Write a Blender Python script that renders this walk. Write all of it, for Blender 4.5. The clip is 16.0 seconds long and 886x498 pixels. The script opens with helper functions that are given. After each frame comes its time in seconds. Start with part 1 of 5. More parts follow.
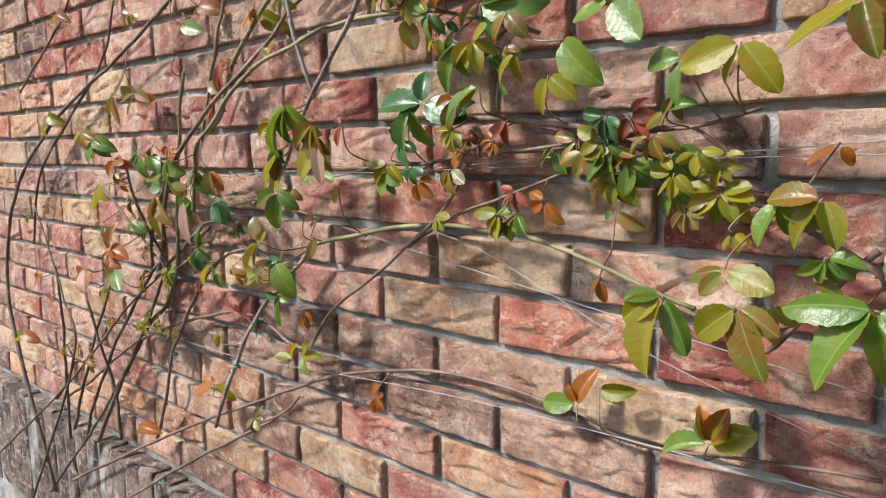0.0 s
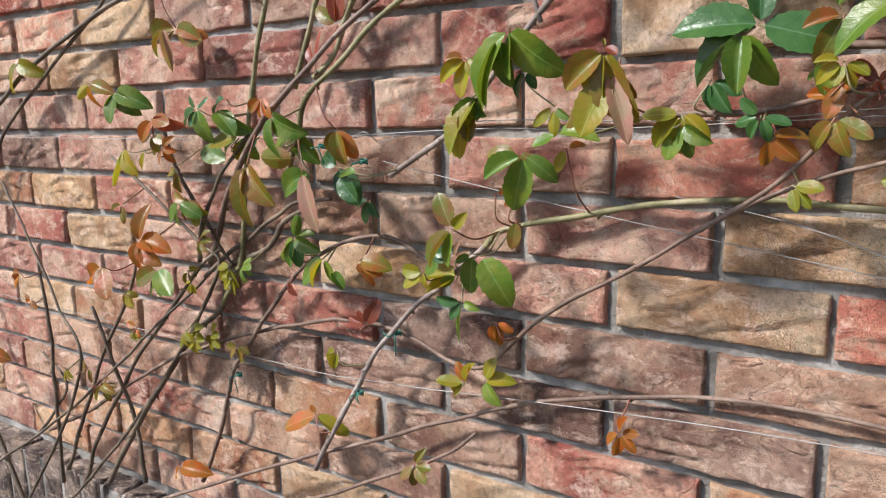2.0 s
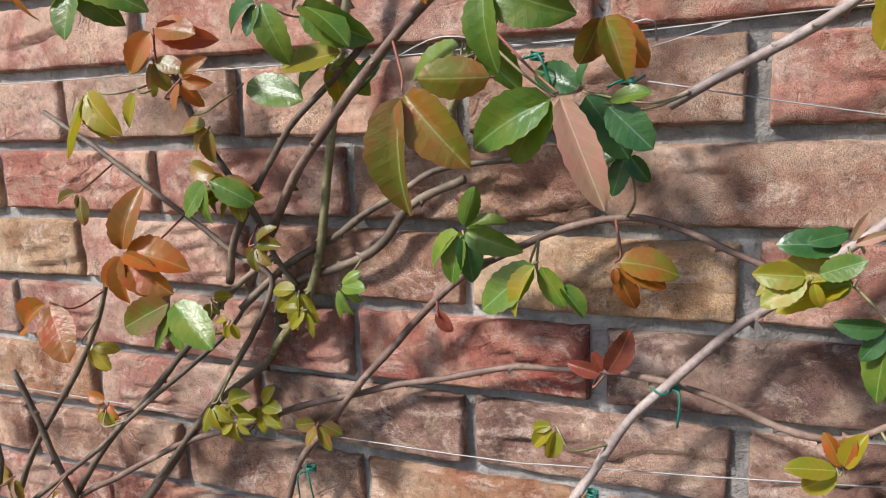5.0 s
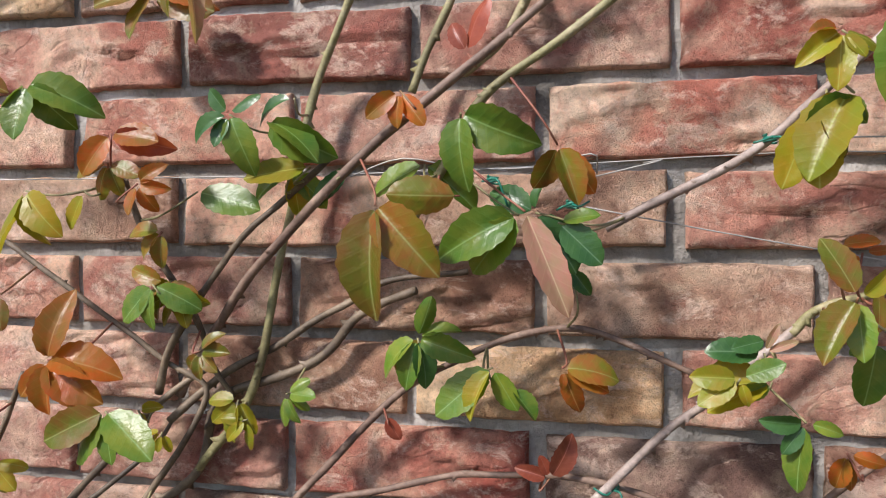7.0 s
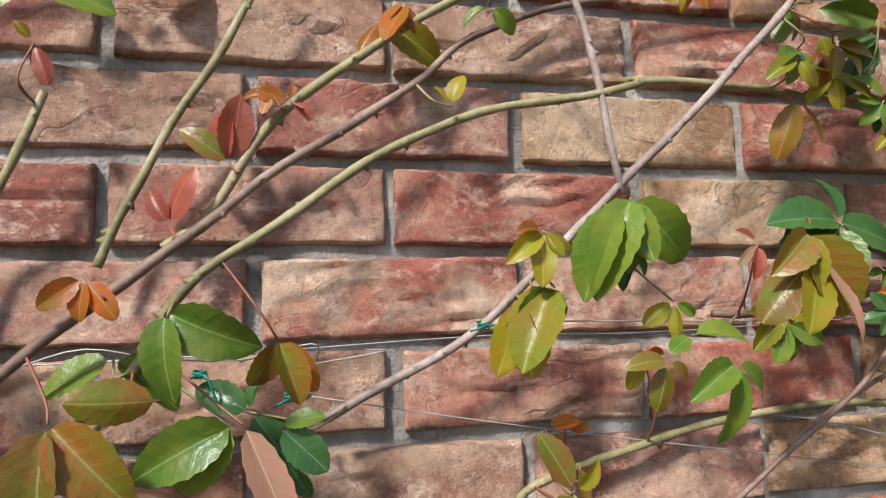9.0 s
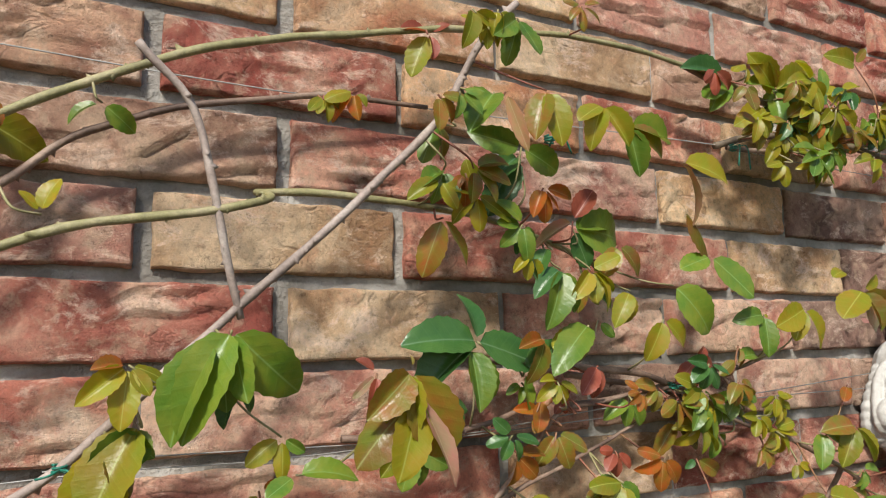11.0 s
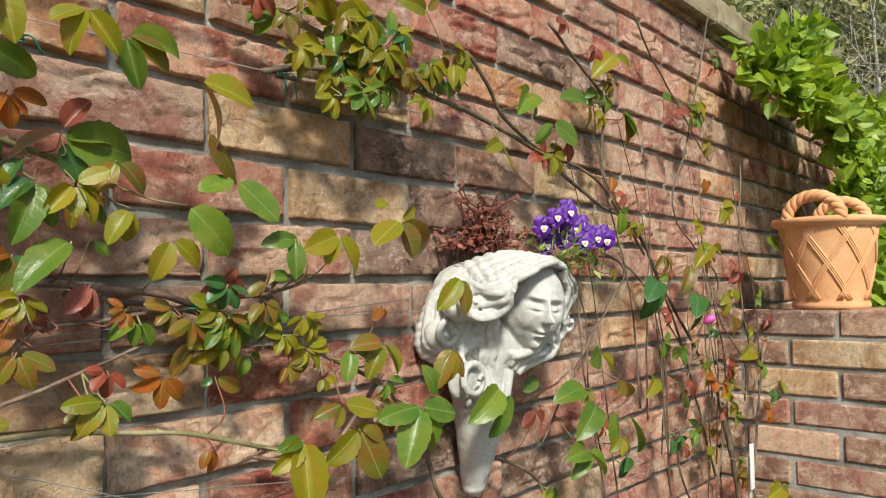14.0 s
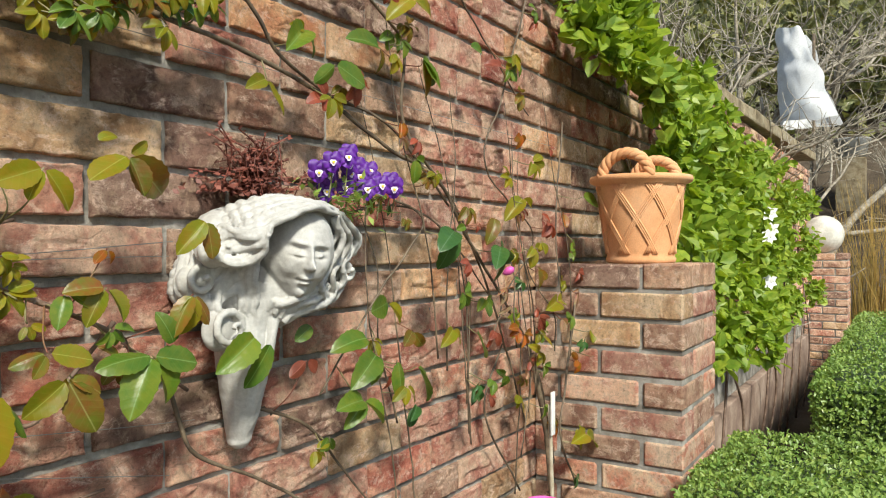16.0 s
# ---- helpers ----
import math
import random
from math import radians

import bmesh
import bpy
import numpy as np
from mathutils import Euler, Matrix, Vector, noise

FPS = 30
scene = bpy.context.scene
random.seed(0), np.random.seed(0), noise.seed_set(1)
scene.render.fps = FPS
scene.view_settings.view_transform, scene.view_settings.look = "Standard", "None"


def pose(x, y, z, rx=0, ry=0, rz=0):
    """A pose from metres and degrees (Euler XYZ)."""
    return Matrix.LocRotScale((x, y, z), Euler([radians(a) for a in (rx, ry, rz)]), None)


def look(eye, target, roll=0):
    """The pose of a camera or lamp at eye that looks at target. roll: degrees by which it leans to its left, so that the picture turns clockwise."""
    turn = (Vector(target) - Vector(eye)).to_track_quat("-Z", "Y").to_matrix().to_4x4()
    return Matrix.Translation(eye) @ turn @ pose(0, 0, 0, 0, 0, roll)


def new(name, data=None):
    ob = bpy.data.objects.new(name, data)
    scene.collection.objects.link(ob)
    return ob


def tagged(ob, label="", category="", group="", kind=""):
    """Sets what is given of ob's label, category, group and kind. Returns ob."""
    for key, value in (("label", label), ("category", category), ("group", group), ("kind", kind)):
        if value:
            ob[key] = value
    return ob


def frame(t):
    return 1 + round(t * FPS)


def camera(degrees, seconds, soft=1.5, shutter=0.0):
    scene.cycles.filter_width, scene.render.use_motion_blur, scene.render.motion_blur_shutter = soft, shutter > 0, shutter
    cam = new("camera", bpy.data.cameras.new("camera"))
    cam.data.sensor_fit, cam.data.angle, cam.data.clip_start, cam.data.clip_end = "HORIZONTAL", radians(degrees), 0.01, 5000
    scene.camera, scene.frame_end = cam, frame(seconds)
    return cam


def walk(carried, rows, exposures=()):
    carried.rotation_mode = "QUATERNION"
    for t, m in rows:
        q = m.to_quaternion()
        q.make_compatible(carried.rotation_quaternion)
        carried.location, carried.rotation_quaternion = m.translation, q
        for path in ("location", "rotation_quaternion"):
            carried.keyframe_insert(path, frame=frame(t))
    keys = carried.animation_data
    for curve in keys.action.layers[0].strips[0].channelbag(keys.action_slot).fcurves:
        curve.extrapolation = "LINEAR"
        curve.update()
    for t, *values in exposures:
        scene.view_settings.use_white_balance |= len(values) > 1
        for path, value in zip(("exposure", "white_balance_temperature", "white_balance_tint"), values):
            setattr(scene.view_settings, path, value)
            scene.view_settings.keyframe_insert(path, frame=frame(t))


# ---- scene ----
cam = camera(62.5, 16.0, soft=1.1)
PATH = [
    (0, (1.037, -0.74, 1.47), (-0.302, 0.718, 1.184), -0.9),
    (0.5, (0.917, -0.749, 1.454), (-0.389, 0.737, 1.16), -0.6),
    (1, (0.797, -0.739, 1.451), (-0.454, 0.792, 1.145), -0.5),
    (1.5, (0.664, -0.752, 1.445), (-0.514, 0.831, 1.119), -0.6),
    (2, (0.519, -0.767, 1.45), (-0.582, 0.862, 1.081), -1.1),
    (2.5, (0.428, -0.747, 1.443), (-0.629, 0.906, 1.056), -1.6),
    (3, (0.321, -0.693, 1.434), (-0.711, 0.973, 1.035), -2.0),
    (3.5, (0.214, -0.639, 1.42), (-0.766, 1.058, 1.02), -2.1),
    (4, (0.148, -0.602, 1.403), (-0.77, 1.126, 0.99), -2.1),
    (4.5, (0.064, -0.575, 1.395), (-0.763, 1.195, 0.965), -2.0),
    (4.7, (0.025, -0.573, 1.386), (-0.768, 1.216, 0.971), -2.1),
    (6.8, (-0.069, -0.636, 1.355), (-0.509, 1.314, 1.295), 0.3),
    (7, (-0.073, -0.63, 1.365), (-0.457, 1.332, 1.329), 0.3),
    (7.5, (-0.113, -0.601, 1.383), (-0.315, 1.389, 1.414), -0.0),
    (8, (-0.134, -0.588, 1.389), (-0.1, 1.41, 1.488), -0.6),
    (8.5, (-0.133, -0.583, 1.411), (0.128, 1.393, 1.567), -1.0),
    (9, (-0.101, -0.589, 1.435), (0.369, 1.342, 1.656), -1.4),
    (9.5, (-0.062, -0.601, 1.443), (0.575, 1.274, 1.727), -1.5),
    (9.7, (-0.051, -0.605, 1.449), (0.652, 1.242, 1.756), -1.6),
    (11.8, (0.095, -0.635, 1.534), (1.176, 1.031, 1.765), -0.3),
    (12, (0.103, -0.644, 1.532), (1.23, 0.994, 1.754), -0.3),
    (12.5, (0.143, -0.662, 1.522), (1.381, 0.896, 1.724), -0.7),
    (13, (0.179, -0.69, 1.515), (1.52, 0.785, 1.681), -0.8),
    (13.5, (0.205, -0.728, 1.509), (1.632, 0.667, 1.64), -0.8),
    (14, (0.222, -0.753, 1.491), (1.725, 0.563, 1.592), -0.6),
    (14.5, (0.227, -0.762, 1.489), (1.795, 0.477, 1.562), -0.3),
    (15, (0.26, -0.794, 1.485), (1.882, 0.375, 1.54), -0.2),
    (15.5, (0.309, -0.839, 1.482), (1.969, 0.276, 1.51), -0.1),
    (16, (0.361, -0.872, 1.468), (2.047, 0.203, 1.46), -0.1),
]
walk(cam, [(t, look(eye, target, roll)) for t, eye, target, roll in PATH],
     exposures=((0.0, 0.78, 6150, 12), (4.5, 0.76, 6150, 14), (7.5, 0.76, 6350, 15), (9.5, 0.74, 6400, 13), (12.0, 0.56, 6700, 5), (16.0, 0.5, 6750, 3)))

# ---- world and light ----
SUN_DIR = Vector((0.48, 0.60, -0.70)).normalized()   # the way the sunlight travels
world = bpy.data.worlds.new("sky")
scene.world = world
world.use_nodes = True
sky = world.node_tree.nodes.new("ShaderNodeTexSky")
sky.sky_type, sky.sun_disc = "NISHITA", False
sky.sun_elevation = math.asin(-SUN_DIR.z)
sky.sun_rotation = math.atan2(-SUN_DIR.x, -SUN_DIR.y)
world.node_tree.links.new(sky.outputs[0], world.node_tree.nodes["Background"].inputs[0])
world.node_tree.nodes["Background"].inputs[1].default_value = 0.115
sun = new("sun", bpy.data.lights.new("sun", "SUN"))
sun.data.energy, sun.data.angle, sun.data.color = 4.1, radians(7.0), (1.0, 0.955, 0.88)
sun.matrix_world = look((-3, -4, 6), Vector((-3, -4, 6)) + SUN_DIR)


# ---- materials ----
class Nodes:
    """A short way to wire a material."""

    def __init__(self, name):
        self.mat = bpy.data.materials.new(name)
        self.mat.use_nodes = True
        self.tree = self.mat.node_tree
        self.bsdf = self.tree.nodes["Principled BSDF"]
        self.out = self.tree.nodes["Material Output"]

    def add(self, kind, **values):
        n = self.tree.nodes.new("ShaderNode" + kind)
        for key, value in values.items():
            if key in n.inputs:
                n.inputs[key].default_value = value
        return n

    def link(self, a, b):
        self.tree.links.new(a, b)

    def noise(self, vector, scale, detail=4, rough=0.6, distort=0.0):
        n = self.add("TexNoise", Scale=scale, Detail=detail, Roughness=rough, Distortion=distort)
        if vector is not None:
            self.link(vector, n.inputs["Vector"])
        return n

    def ramp(self, fac, *stops):
        n = self.add("ValToRGB")
        while len(n.color_ramp.elements) < len(stops):
            n.color_ramp.elements.new(0.5)
        for e, (p, c) in zip(n.color_ramp.elements, stops):
            e.position = p
            e.color = (*c, 1) if len(c) == 3 else c
        self.link(fac, n.inputs[0])
        return n.outputs[0]

    def mix(self, fac, a, b, blend="MIX"):
        n = self.tree.nodes.new("ShaderNodeMix")
        n.data_type, n.blend_type = "RGBA", blend
        for sock, v in ((n.inputs[0], fac), (n.inputs[6], a), (n.inputs[7], b)):
            if isinstance(v, (int, float)):
                sock.default_value = v
            elif isinstance(v, tuple):
                sock.default_value = (*v, 1)
            else:
                self.link(v, sock)
        return n.outputs[2]

    def bump(self, height, strength, distance, normal=None):
        n = self.add("Bump", Strength=strength, Distance=distance)
        self.link(height, n.inputs["Height"])
        if normal is not None:
            self.link(normal, n.inputs["Normal"])
        return n.outputs[0]

    def coords(self, shift=None, which="Object"):
        c = self.add("TexCoord").outputs[which]
        if shift is None:
            return c
        m = self.add("VectorMath")
        m.operation = "ADD"
        self.link(c, m.inputs[0])
        s = self.add("VectorMath")
        s.operation = "SCALE"
        s.inputs[0].default_value = (37.0, 19.0, 53.0)
        self.link(shift, s.inputs["Scale"])
        self.link(s.outputs[0], m.inputs[1])
        return m.outputs[0]


def simple(name, stops, scale=8.0, rough=0.7, bump=0.3, depth=0.004, fine=120.0, metal=0.0):
    """A surface with two scales of variation: broad patches and fine grain."""
    n = Nodes(name)
    v = n.coords()
    broad = n.noise(v, scale, 5, 0.6)
    grain = n.noise(v, fine, 4, 0.7)
    col = n.ramp(broad.outputs[0], *[(0.3 + 0.4 * k / max(1, len(stops) - 1), c) for k, c in enumerate(stops)])
    col = n.mix(0.35, col, n.ramp(grain.outputs[0], (0.3, (0.55, 0.55, 0.55)), (0.7, (1.25, 1.25, 1.25))), "MULTIPLY")
    n.link(col, n.bsdf.inputs["Base Color"])
    n.bsdf.inputs["Roughness"].default_value = rough
    n.bsdf.inputs["Metallic"].default_value = metal
    n.link(n.bump(grain.outputs[0], bump, depth), n.bsdf.inputs["Normal"])
    return n.mat


def brick_material(name, dark, mid, light, island=False):
    """Hand-thrown clay: blotches of two fired tones, drag marks, pits, a few deep creases and pale bloom."""
    n = Nodes(name)
    rnd = n.add("NewGeometry").outputs["Random Per Island"] if island else n.add("ObjectInfo").outputs["Random"]
    v = n.coords(rnd)
    broad = n.noise(v, 9, 5, 0.62, 0.7)
    col = n.ramp(broad.outputs[0], (0.38, dark), (0.5, mid), (0.58, light))
    tone = n.ramp(rnd, (0.0, (0.78, 0.76, 0.78)), (0.5, (1.0, 1.0, 1.0)), (1.0, (1.16, 1.13, 1.08)))
    col = n.mix(1.0, col, tone, "MULTIPLY")
    scorch = n.noise(v, 13, 5, 0.7, 0.4)
    col = n.mix(n.ramp(scorch.outputs[0], (0.57, (0, 0, 0)), (0.78, (0.22, 0.22, 0.22))), col, (0.12, 0.075, 0.06))
    wide = n.add("Mapping")
    wide.inputs["Scale"].default_value = (0.8, 1.0, 1.35)
    wide.inputs["Rotation"].default_value = (0, 0.18, 0)
    n.link(v, wide.inputs["Vector"])
    bloom = n.noise(wide.outputs[0], 26, 8, 0.78, 0.5)
    col = n.mix(n.ramp(bloom.outputs[0], (0.52, (0, 0, 0)), (0.60, (0.62, 0.62, 0.62))), col, (0.80, 0.61, 0.49))
    mottle = n.noise(v, 30, 6, 0.7, 0.3)
    col = n.mix(n.ramp(mottle.outputs[0], (0.53, (0, 0, 0)), (0.62, (0.6, 0.6, 0.6))), col, tuple(0.25 * k + 0.75 * q for k, q in zip(light, (0.50, 0.37, 0.26))))
    col = n.mix(n.ramp(mottle.outputs[0], (0.36, (0.38, 0.38, 0.38)), (0.45, (0, 0, 0))), col, (dark[0] * 1.25, dark[1] * 0.95, dark[2] * 0.95))
    speck = n.noise(v, 115, 6, 0.82)
    col = n.mix(0.8, col, n.ramp(speck.outputs[0], (0.36, (0.55, 0.5, 0.48)), (0.43, (0.98, 0.98, 0.98)), (0.62, (1.34, 1.33, 1.30))), "MULTIPLY")
    grain = n.noise(v, 620, 2, 0.8)
    # sparse deep creases of the folded clay
    ridge = n.noise(wide.outputs[0], 15, 2, 0.5, 1.2)
    line = n.ramp(ridge.outputs[0], (0.478, (0, 0, 0)), (0.5, (1, 1, 1)), (0.522, (0, 0, 0)))
    where = n.noise(v, 11, 2, 0.5)
    mask = n.ramp(where.outputs[0], (0.52, (0, 0, 0)), (0.62, (1, 1, 1)))
    cut = n.mix(1.0, line, mask, "MULTIPLY")
    col = n.mix(n.mix(1.0, cut, (0.28, 0.28, 0.28), "MULTIPLY"), col, (0.10, 0.06, 0.05))
    n.link(col, n.bsdf.inputs["Base Color"])
    n.bsdf.inputs["Roughness"].default_value = 0.93
    n.bsdf.inputs["Specular IOR Level"].default_value = 0.15
    b = n.bump(mottle.outputs[0], 1.0, 0.012)
    b = n.bump(bloom.outputs[0], 0.9, 0.008, b)
    b = n.bump(speck.outputs[0], 1.0, 0.009, b)
    inv = n.add("Invert")
    n.link(cut, inv.inputs["Color"])
    b = n.bump(inv.outputs[0], 0.5, 0.006, b)
    b = n.bump(grain.outputs[0], 0.7, 0.0014, b)
    n.link(b, n.bsdf.inputs["Normal"])
    return n.mat


TONES = {
    "p": ((0.40, 0.165, 0.125), (0.56, 0.305, 0.23), (0.68, 0.455, 0.335)),
    "r": ((0.34, 0.10, 0.075), (0.49, 0.20, 0.145), (0.62, 0.345, 0.25)),
    "t": ((0.42, 0.25, 0.14), (0.61, 0.41, 0.25), (0.72, 0.53, 0.35)),
    "o": ((0.43, 0.19, 0.105), (0.58, 0.33, 0.19), (0.67, 0.44, 0.275)),
    "b": ((0.29, 0.155, 0.11), (0.47, 0.285, 0.20), (0.60, 0.40, 0.29)),
    "d": ((0.17, 0.10, 0.08), (0.30, 0.18, 0.14), (0.44, 0.29, 0.22)),
    "g": ((0.09, 0.07, 0.06), (0.17, 0.13, 0.11), (0.26, 0.205, 0.175)),
    "m": ((0.48, 0.175, 0.125), (0.60, 0.325, 0.225), (0.74, 0.55, 0.41)),
}
BRICK = {k: brick_material("brick_" + k, *v) for k, v in TONES.items()}
FAR_BRICK = {k: brick_material("far_brick_" + k, *TONES[k], island=True) for k in "prbdto"}
MORTAR = simple("mortar", ((0.12, 0.108, 0.092), (0.24, 0.222, 0.198), (0.48, 0.46, 0.425)), 11, 0.95, 0.8, 0.006, 150)
COPING = simple("weathered_stone", ((0.16, 0.12, 0.07), (0.30, 0.24, 0.15), (0.40, 0.35, 0.25)), 10, 0.95, 0.8, 0.01, 70)
PALE_STONE = simple("pale_render", ((0.17, 0.11, 0.085), (0.27, 0.19, 0.15), (0.42, 0.33, 0.27)), 6, 0.9, 0.5, 0.006, 60)
SOIL = simple("soil", ((0.05, 0.035, 0.022), (0.09, 0.065, 0.042), (0.13, 0.10, 0.07)), 3, 0.95, 1.0, 0.02, 40)
PLASTER = simple("white_plaster", ((0.36, 0.345, 0.32), (0.46, 0.45, 0.43), (0.52, 0.515, 0.50)), 18, 0.75, 0.35, 0.0015, 160)
TERRACOTTA = simple("terracotta", ((0.56, 0.27, 0.12), (0.66, 0.34, 0.165), (0.70, 0.40, 0.22)), 9, 0.85, 0.35, 0.0015, 260)
BALL_STONE = simple("ball_stone", ((0.42, 0.40, 0.35), (0.62, 0.6, 0.55), (0.7, 0.69, 0.65)), 7, 0.9, 0.5, 0.004, 60)
WIRE = simple("galvanised_wire", ((0.26, 0.25, 0.23), (0.42, 0.41, 0.39)), 60, 0.55, 0.1, 0.0005, 900, 0.4)
TIE = simple("green_tie", ((0.006, 0.10, 0.07), (0.015, 0.17, 0.115)), 60, 0.45, 0.1, 0.0005, 500)
BAMBOO = simple("bleached_cane", ((0.30, 0.25, 0.17), (0.44, 0.38, 0.28), (0.55, 0.50, 0.40)), 30, 0.7, 0.4, 0.001, 250)
PINK = simple("pink_plastic", ((0.62, 0.08, 0.36), (0.72, 0.13, 0.45)), 12, 0.4, 0.1, 0.0005, 200)
WHITE = simple("white_plastic", ((0.68, 0.68, 0.66), (0.8, 0.8, 0.78)), 20, 0.5, 0.1, 0.0005, 300)
LEAD = simple("grey_lead", ((0.20, 0.21, 0.21), (0.34, 0.34, 0.33)), 12, 0.7, 0.3, 0.002, 120)
FLEECE = simple("white_fleece", ((0.55, 0.56, 0.58), (0.72, 0.73, 0.75)), 4, 0.85, 0.3, 0.01, 60)


def bark(name, a, b, c):
    n = Nodes(name)
    v = n.coords()
    broad = n.noise(v, 22, 4, 0.6)
    grain = n.noise(v, 260, 4, 0.7)
    col = n.ramp(broad.outputs[0], (0.32, a), (0.5, b), (0.68, c))
    col = n.mix(0.6, col, n.ramp(grain.outputs[0], (0.3, (0.5, 0.5, 0.5)), (0.7, (1.3, 1.3, 1.3))), "MULTIPLY")
    n.link(col, n.bsdf.inputs["Base Color"])
    n.bsdf.inputs["Roughness"].default_value = 0.62
    n.link(n.bump(grain.outputs[0], 0.7, 0.0012), n.bsdf.inputs["Normal"])
    return n.mat


BARK = {
    "green": bark("green_cane", (0.13, 0.11, 0.05), (0.215, 0.195, 0.085), (0.32, 0.27, 0.16)),
    "brown": bark("brown_cane", (0.085, 0.05, 0.036), (0.16, 0.10, 0.072), (0.27, 0.19, 0.14)),
    "dark": bark("dark_cane", (0.055, 0.038, 0.027), (0.11, 0.08, 0.052), (0.22, 0.165, 0.11)),
    "grey": bark("grey_cane", (0.16, 0.12, 0.10), (0.27, 0.21, 0.18), (0.39, 0.33, 0.29)),
    "red": bark("red_shoot", (0.15, 0.04, 0.028), (0.22, 0.075, 0.045), (0.20, 0.12, 0.05)),
    "tree": bark("bare_branch", (0.18, 0.15, 0.11), (0.32, 0.28, 0.22), (0.48, 0.44, 0.37)),
}


def leaf_material(name, base, edge, gloss=0.42, glow=0.3, island=False):
    """A leaf: midrib and side veins along its length, a tint towards the rim, light through the blade."""
    n = Nodes(name)
    rnd = n.add("NewGeometry").outputs["Random Per Island"] if island else n.add("ObjectInfo").outputs["Random"]
    c = n.coords()
    sep = n.add("SeparateXYZ")
    n.link(c, sep.inputs[0])
    v = n.coords(rnd)
    blotch = n.noise(v, 2.4 if not island else 30, 3, 0.6)
    col = n.ramp(blotch.outputs[0], (0.36, base), (0.72, edge))
    tone = n.ramp(rnd, (0.0, (0.72, 0.78, 0.7)), (0.5, (1.0, 1.0, 1.0)), (1.0, (1.3, 1.18, 1.0)))
    col = n.mix(1.0, col, tone, "MULTIPLY")
    if not island:
        side = n.add("Math")
        side.operation = "ABSOLUTE"
        n.link(sep.outputs[1], side.inputs[0])
        rib = n.ramp(side.outputs[0], (0.0, (0.7, 0.7, 0.7)), (0.016, (0, 0, 0)))
        col = n.mix(rib, col, tuple(min(0.8, 1.5 * k + 0.08) for k in base))
        along = n.add("Math")
        along.operation = "MULTIPLY_ADD"
        n.link(side.outputs[0], along.inputs[0])
        along.inputs[1].default_value = -0.75
        n.link(sep.outputs[0], along.inputs[2])
        wave = n.add("Math")
        wave.operation = "MULTIPLY"
        n.link(along.outputs[0], wave.inputs[0])
        wave.inputs[1].default_value = 44.0
        sine = n.add("Math")
        sine.operation = "SINE"
        n.link(wave.outputs[0], sine.inputs[0])
        veins = n.ramp(sine.outputs[0], (0.0, (0, 0, 0)), (0.9, (0.9, 0.9, 0.9)), (1.0, (0.3, 0.3, 0.3)))
        rim = n.ramp(side.outputs[0], (0.17, (0, 0, 0)), (0.34, (0.55, 0.55, 0.55)))
        col = n.mix(rim, col, edge)
        ruffle = n.noise(v, 7, 3, 0.6)
        b = n.bump(veins, 0.06, 0.006)
        n.link(n.bump(ruffle.outputs[0], 0.07, 0.03, b), n.bsdf.inputs["Normal"])
        col = n.mix(n.mix(1.0, n.ramp(sine.outputs[0], (0.86, (0, 0, 0)), (1.0, (0.09, 0.09, 0.09))), (1.0, 1.0, 1.0), "MULTIPLY"), col, tuple(min(0.8, 1.5 * k + 0.06) for k in base))
    n.link(col, n.bsdf.inputs["Base Color"])
    n.bsdf.inputs["Roughness"].default_value = gloss
    n.bsdf.inputs["Specular IOR Level"].default_value = 0.4
    thin = n.add("BsdfTranslucent")
    n.link(n.mix(1.0, col, (1.5, 1.45, 0.7), "MULTIPLY"), thin.inputs["Color"])
    both = n.add("MixShader")
    both.inputs[0].default_value = glow
    n.link(n.bsdf.outputs[0], both.inputs[1])
    n.link(thin.outputs[0], both.inputs[2])
    n.link(both.outputs[0], n.out.inputs["Surface"])
    return n.mat


LEAF = {
    "g": leaf_material("green_leaf", (0.075, 0.155, 0.018), (0.15, 0.19, 0.025), 0.36, 0.28),
    "d": leaf_material("dark_leaf", (0.028, 0.085, 0.022), (0.05, 0.12, 0.03), 0.32, 0.2),
    "y": leaf_material("lime_leaf", (0.19, 0.215, 0.012), (0.27, 0.19, 0.018), 0.4, 0.4),
    "b": leaf_material("bronze_leaf", (0.125, 0.14, 0.016), (0.22, 0.075, 0.02), 0.36, 0.3),
    "o": leaf_material("orange_leaf", (0.22, 0.115, 0.016), (0.38, 0.085, 0.016), 0.38, 0.42),
    "r": leaf_material("red_leaf", (0.22, 0.05, 0.03), (0.31, 0.085, 0.055), 0.4, 0.35),
    "k": leaf_material("pink_backed_leaf", (0.28, 0.21, 0.11), (0.42, 0.17, 0.14), 0.5, 0.35),
}
IVY_LEAF = leaf_material("climber_leaf", (0.16, 0.27, 0.03), (0.34, 0.42, 0.06), 0.45, 0.38, True)
BOX_LEAF = leaf_material("box_leaf", (0.17, 0.28, 0.065), (0.30, 0.40, 0.12), 0.35, 0.25, True)
WOOD_LEAF = leaf_material("evergreen_leaf", (0.16, 0.17, 0.07), (0.30, 0.30, 0.13), 0.6, 0.2, True)
GRASS_LEAF = leaf_material("dry_grass", (0.30, 0.20, 0.06), (0.38, 0.28, 0.10), 0.6, 0.25, True)
SEDUM = leaf_material("russet_sedum", (0.16, 0.05, 0.04), (0.27, 0.10, 0.08), 0.55, 0.2, True)
PETAL = simple("violet_petal", ((0.045, 0.002, 0.14), (0.08, 0.004, 0.22), (0.12, 0.009, 0.31)), 60, 0.55, 0.1, 0.0005, 300)
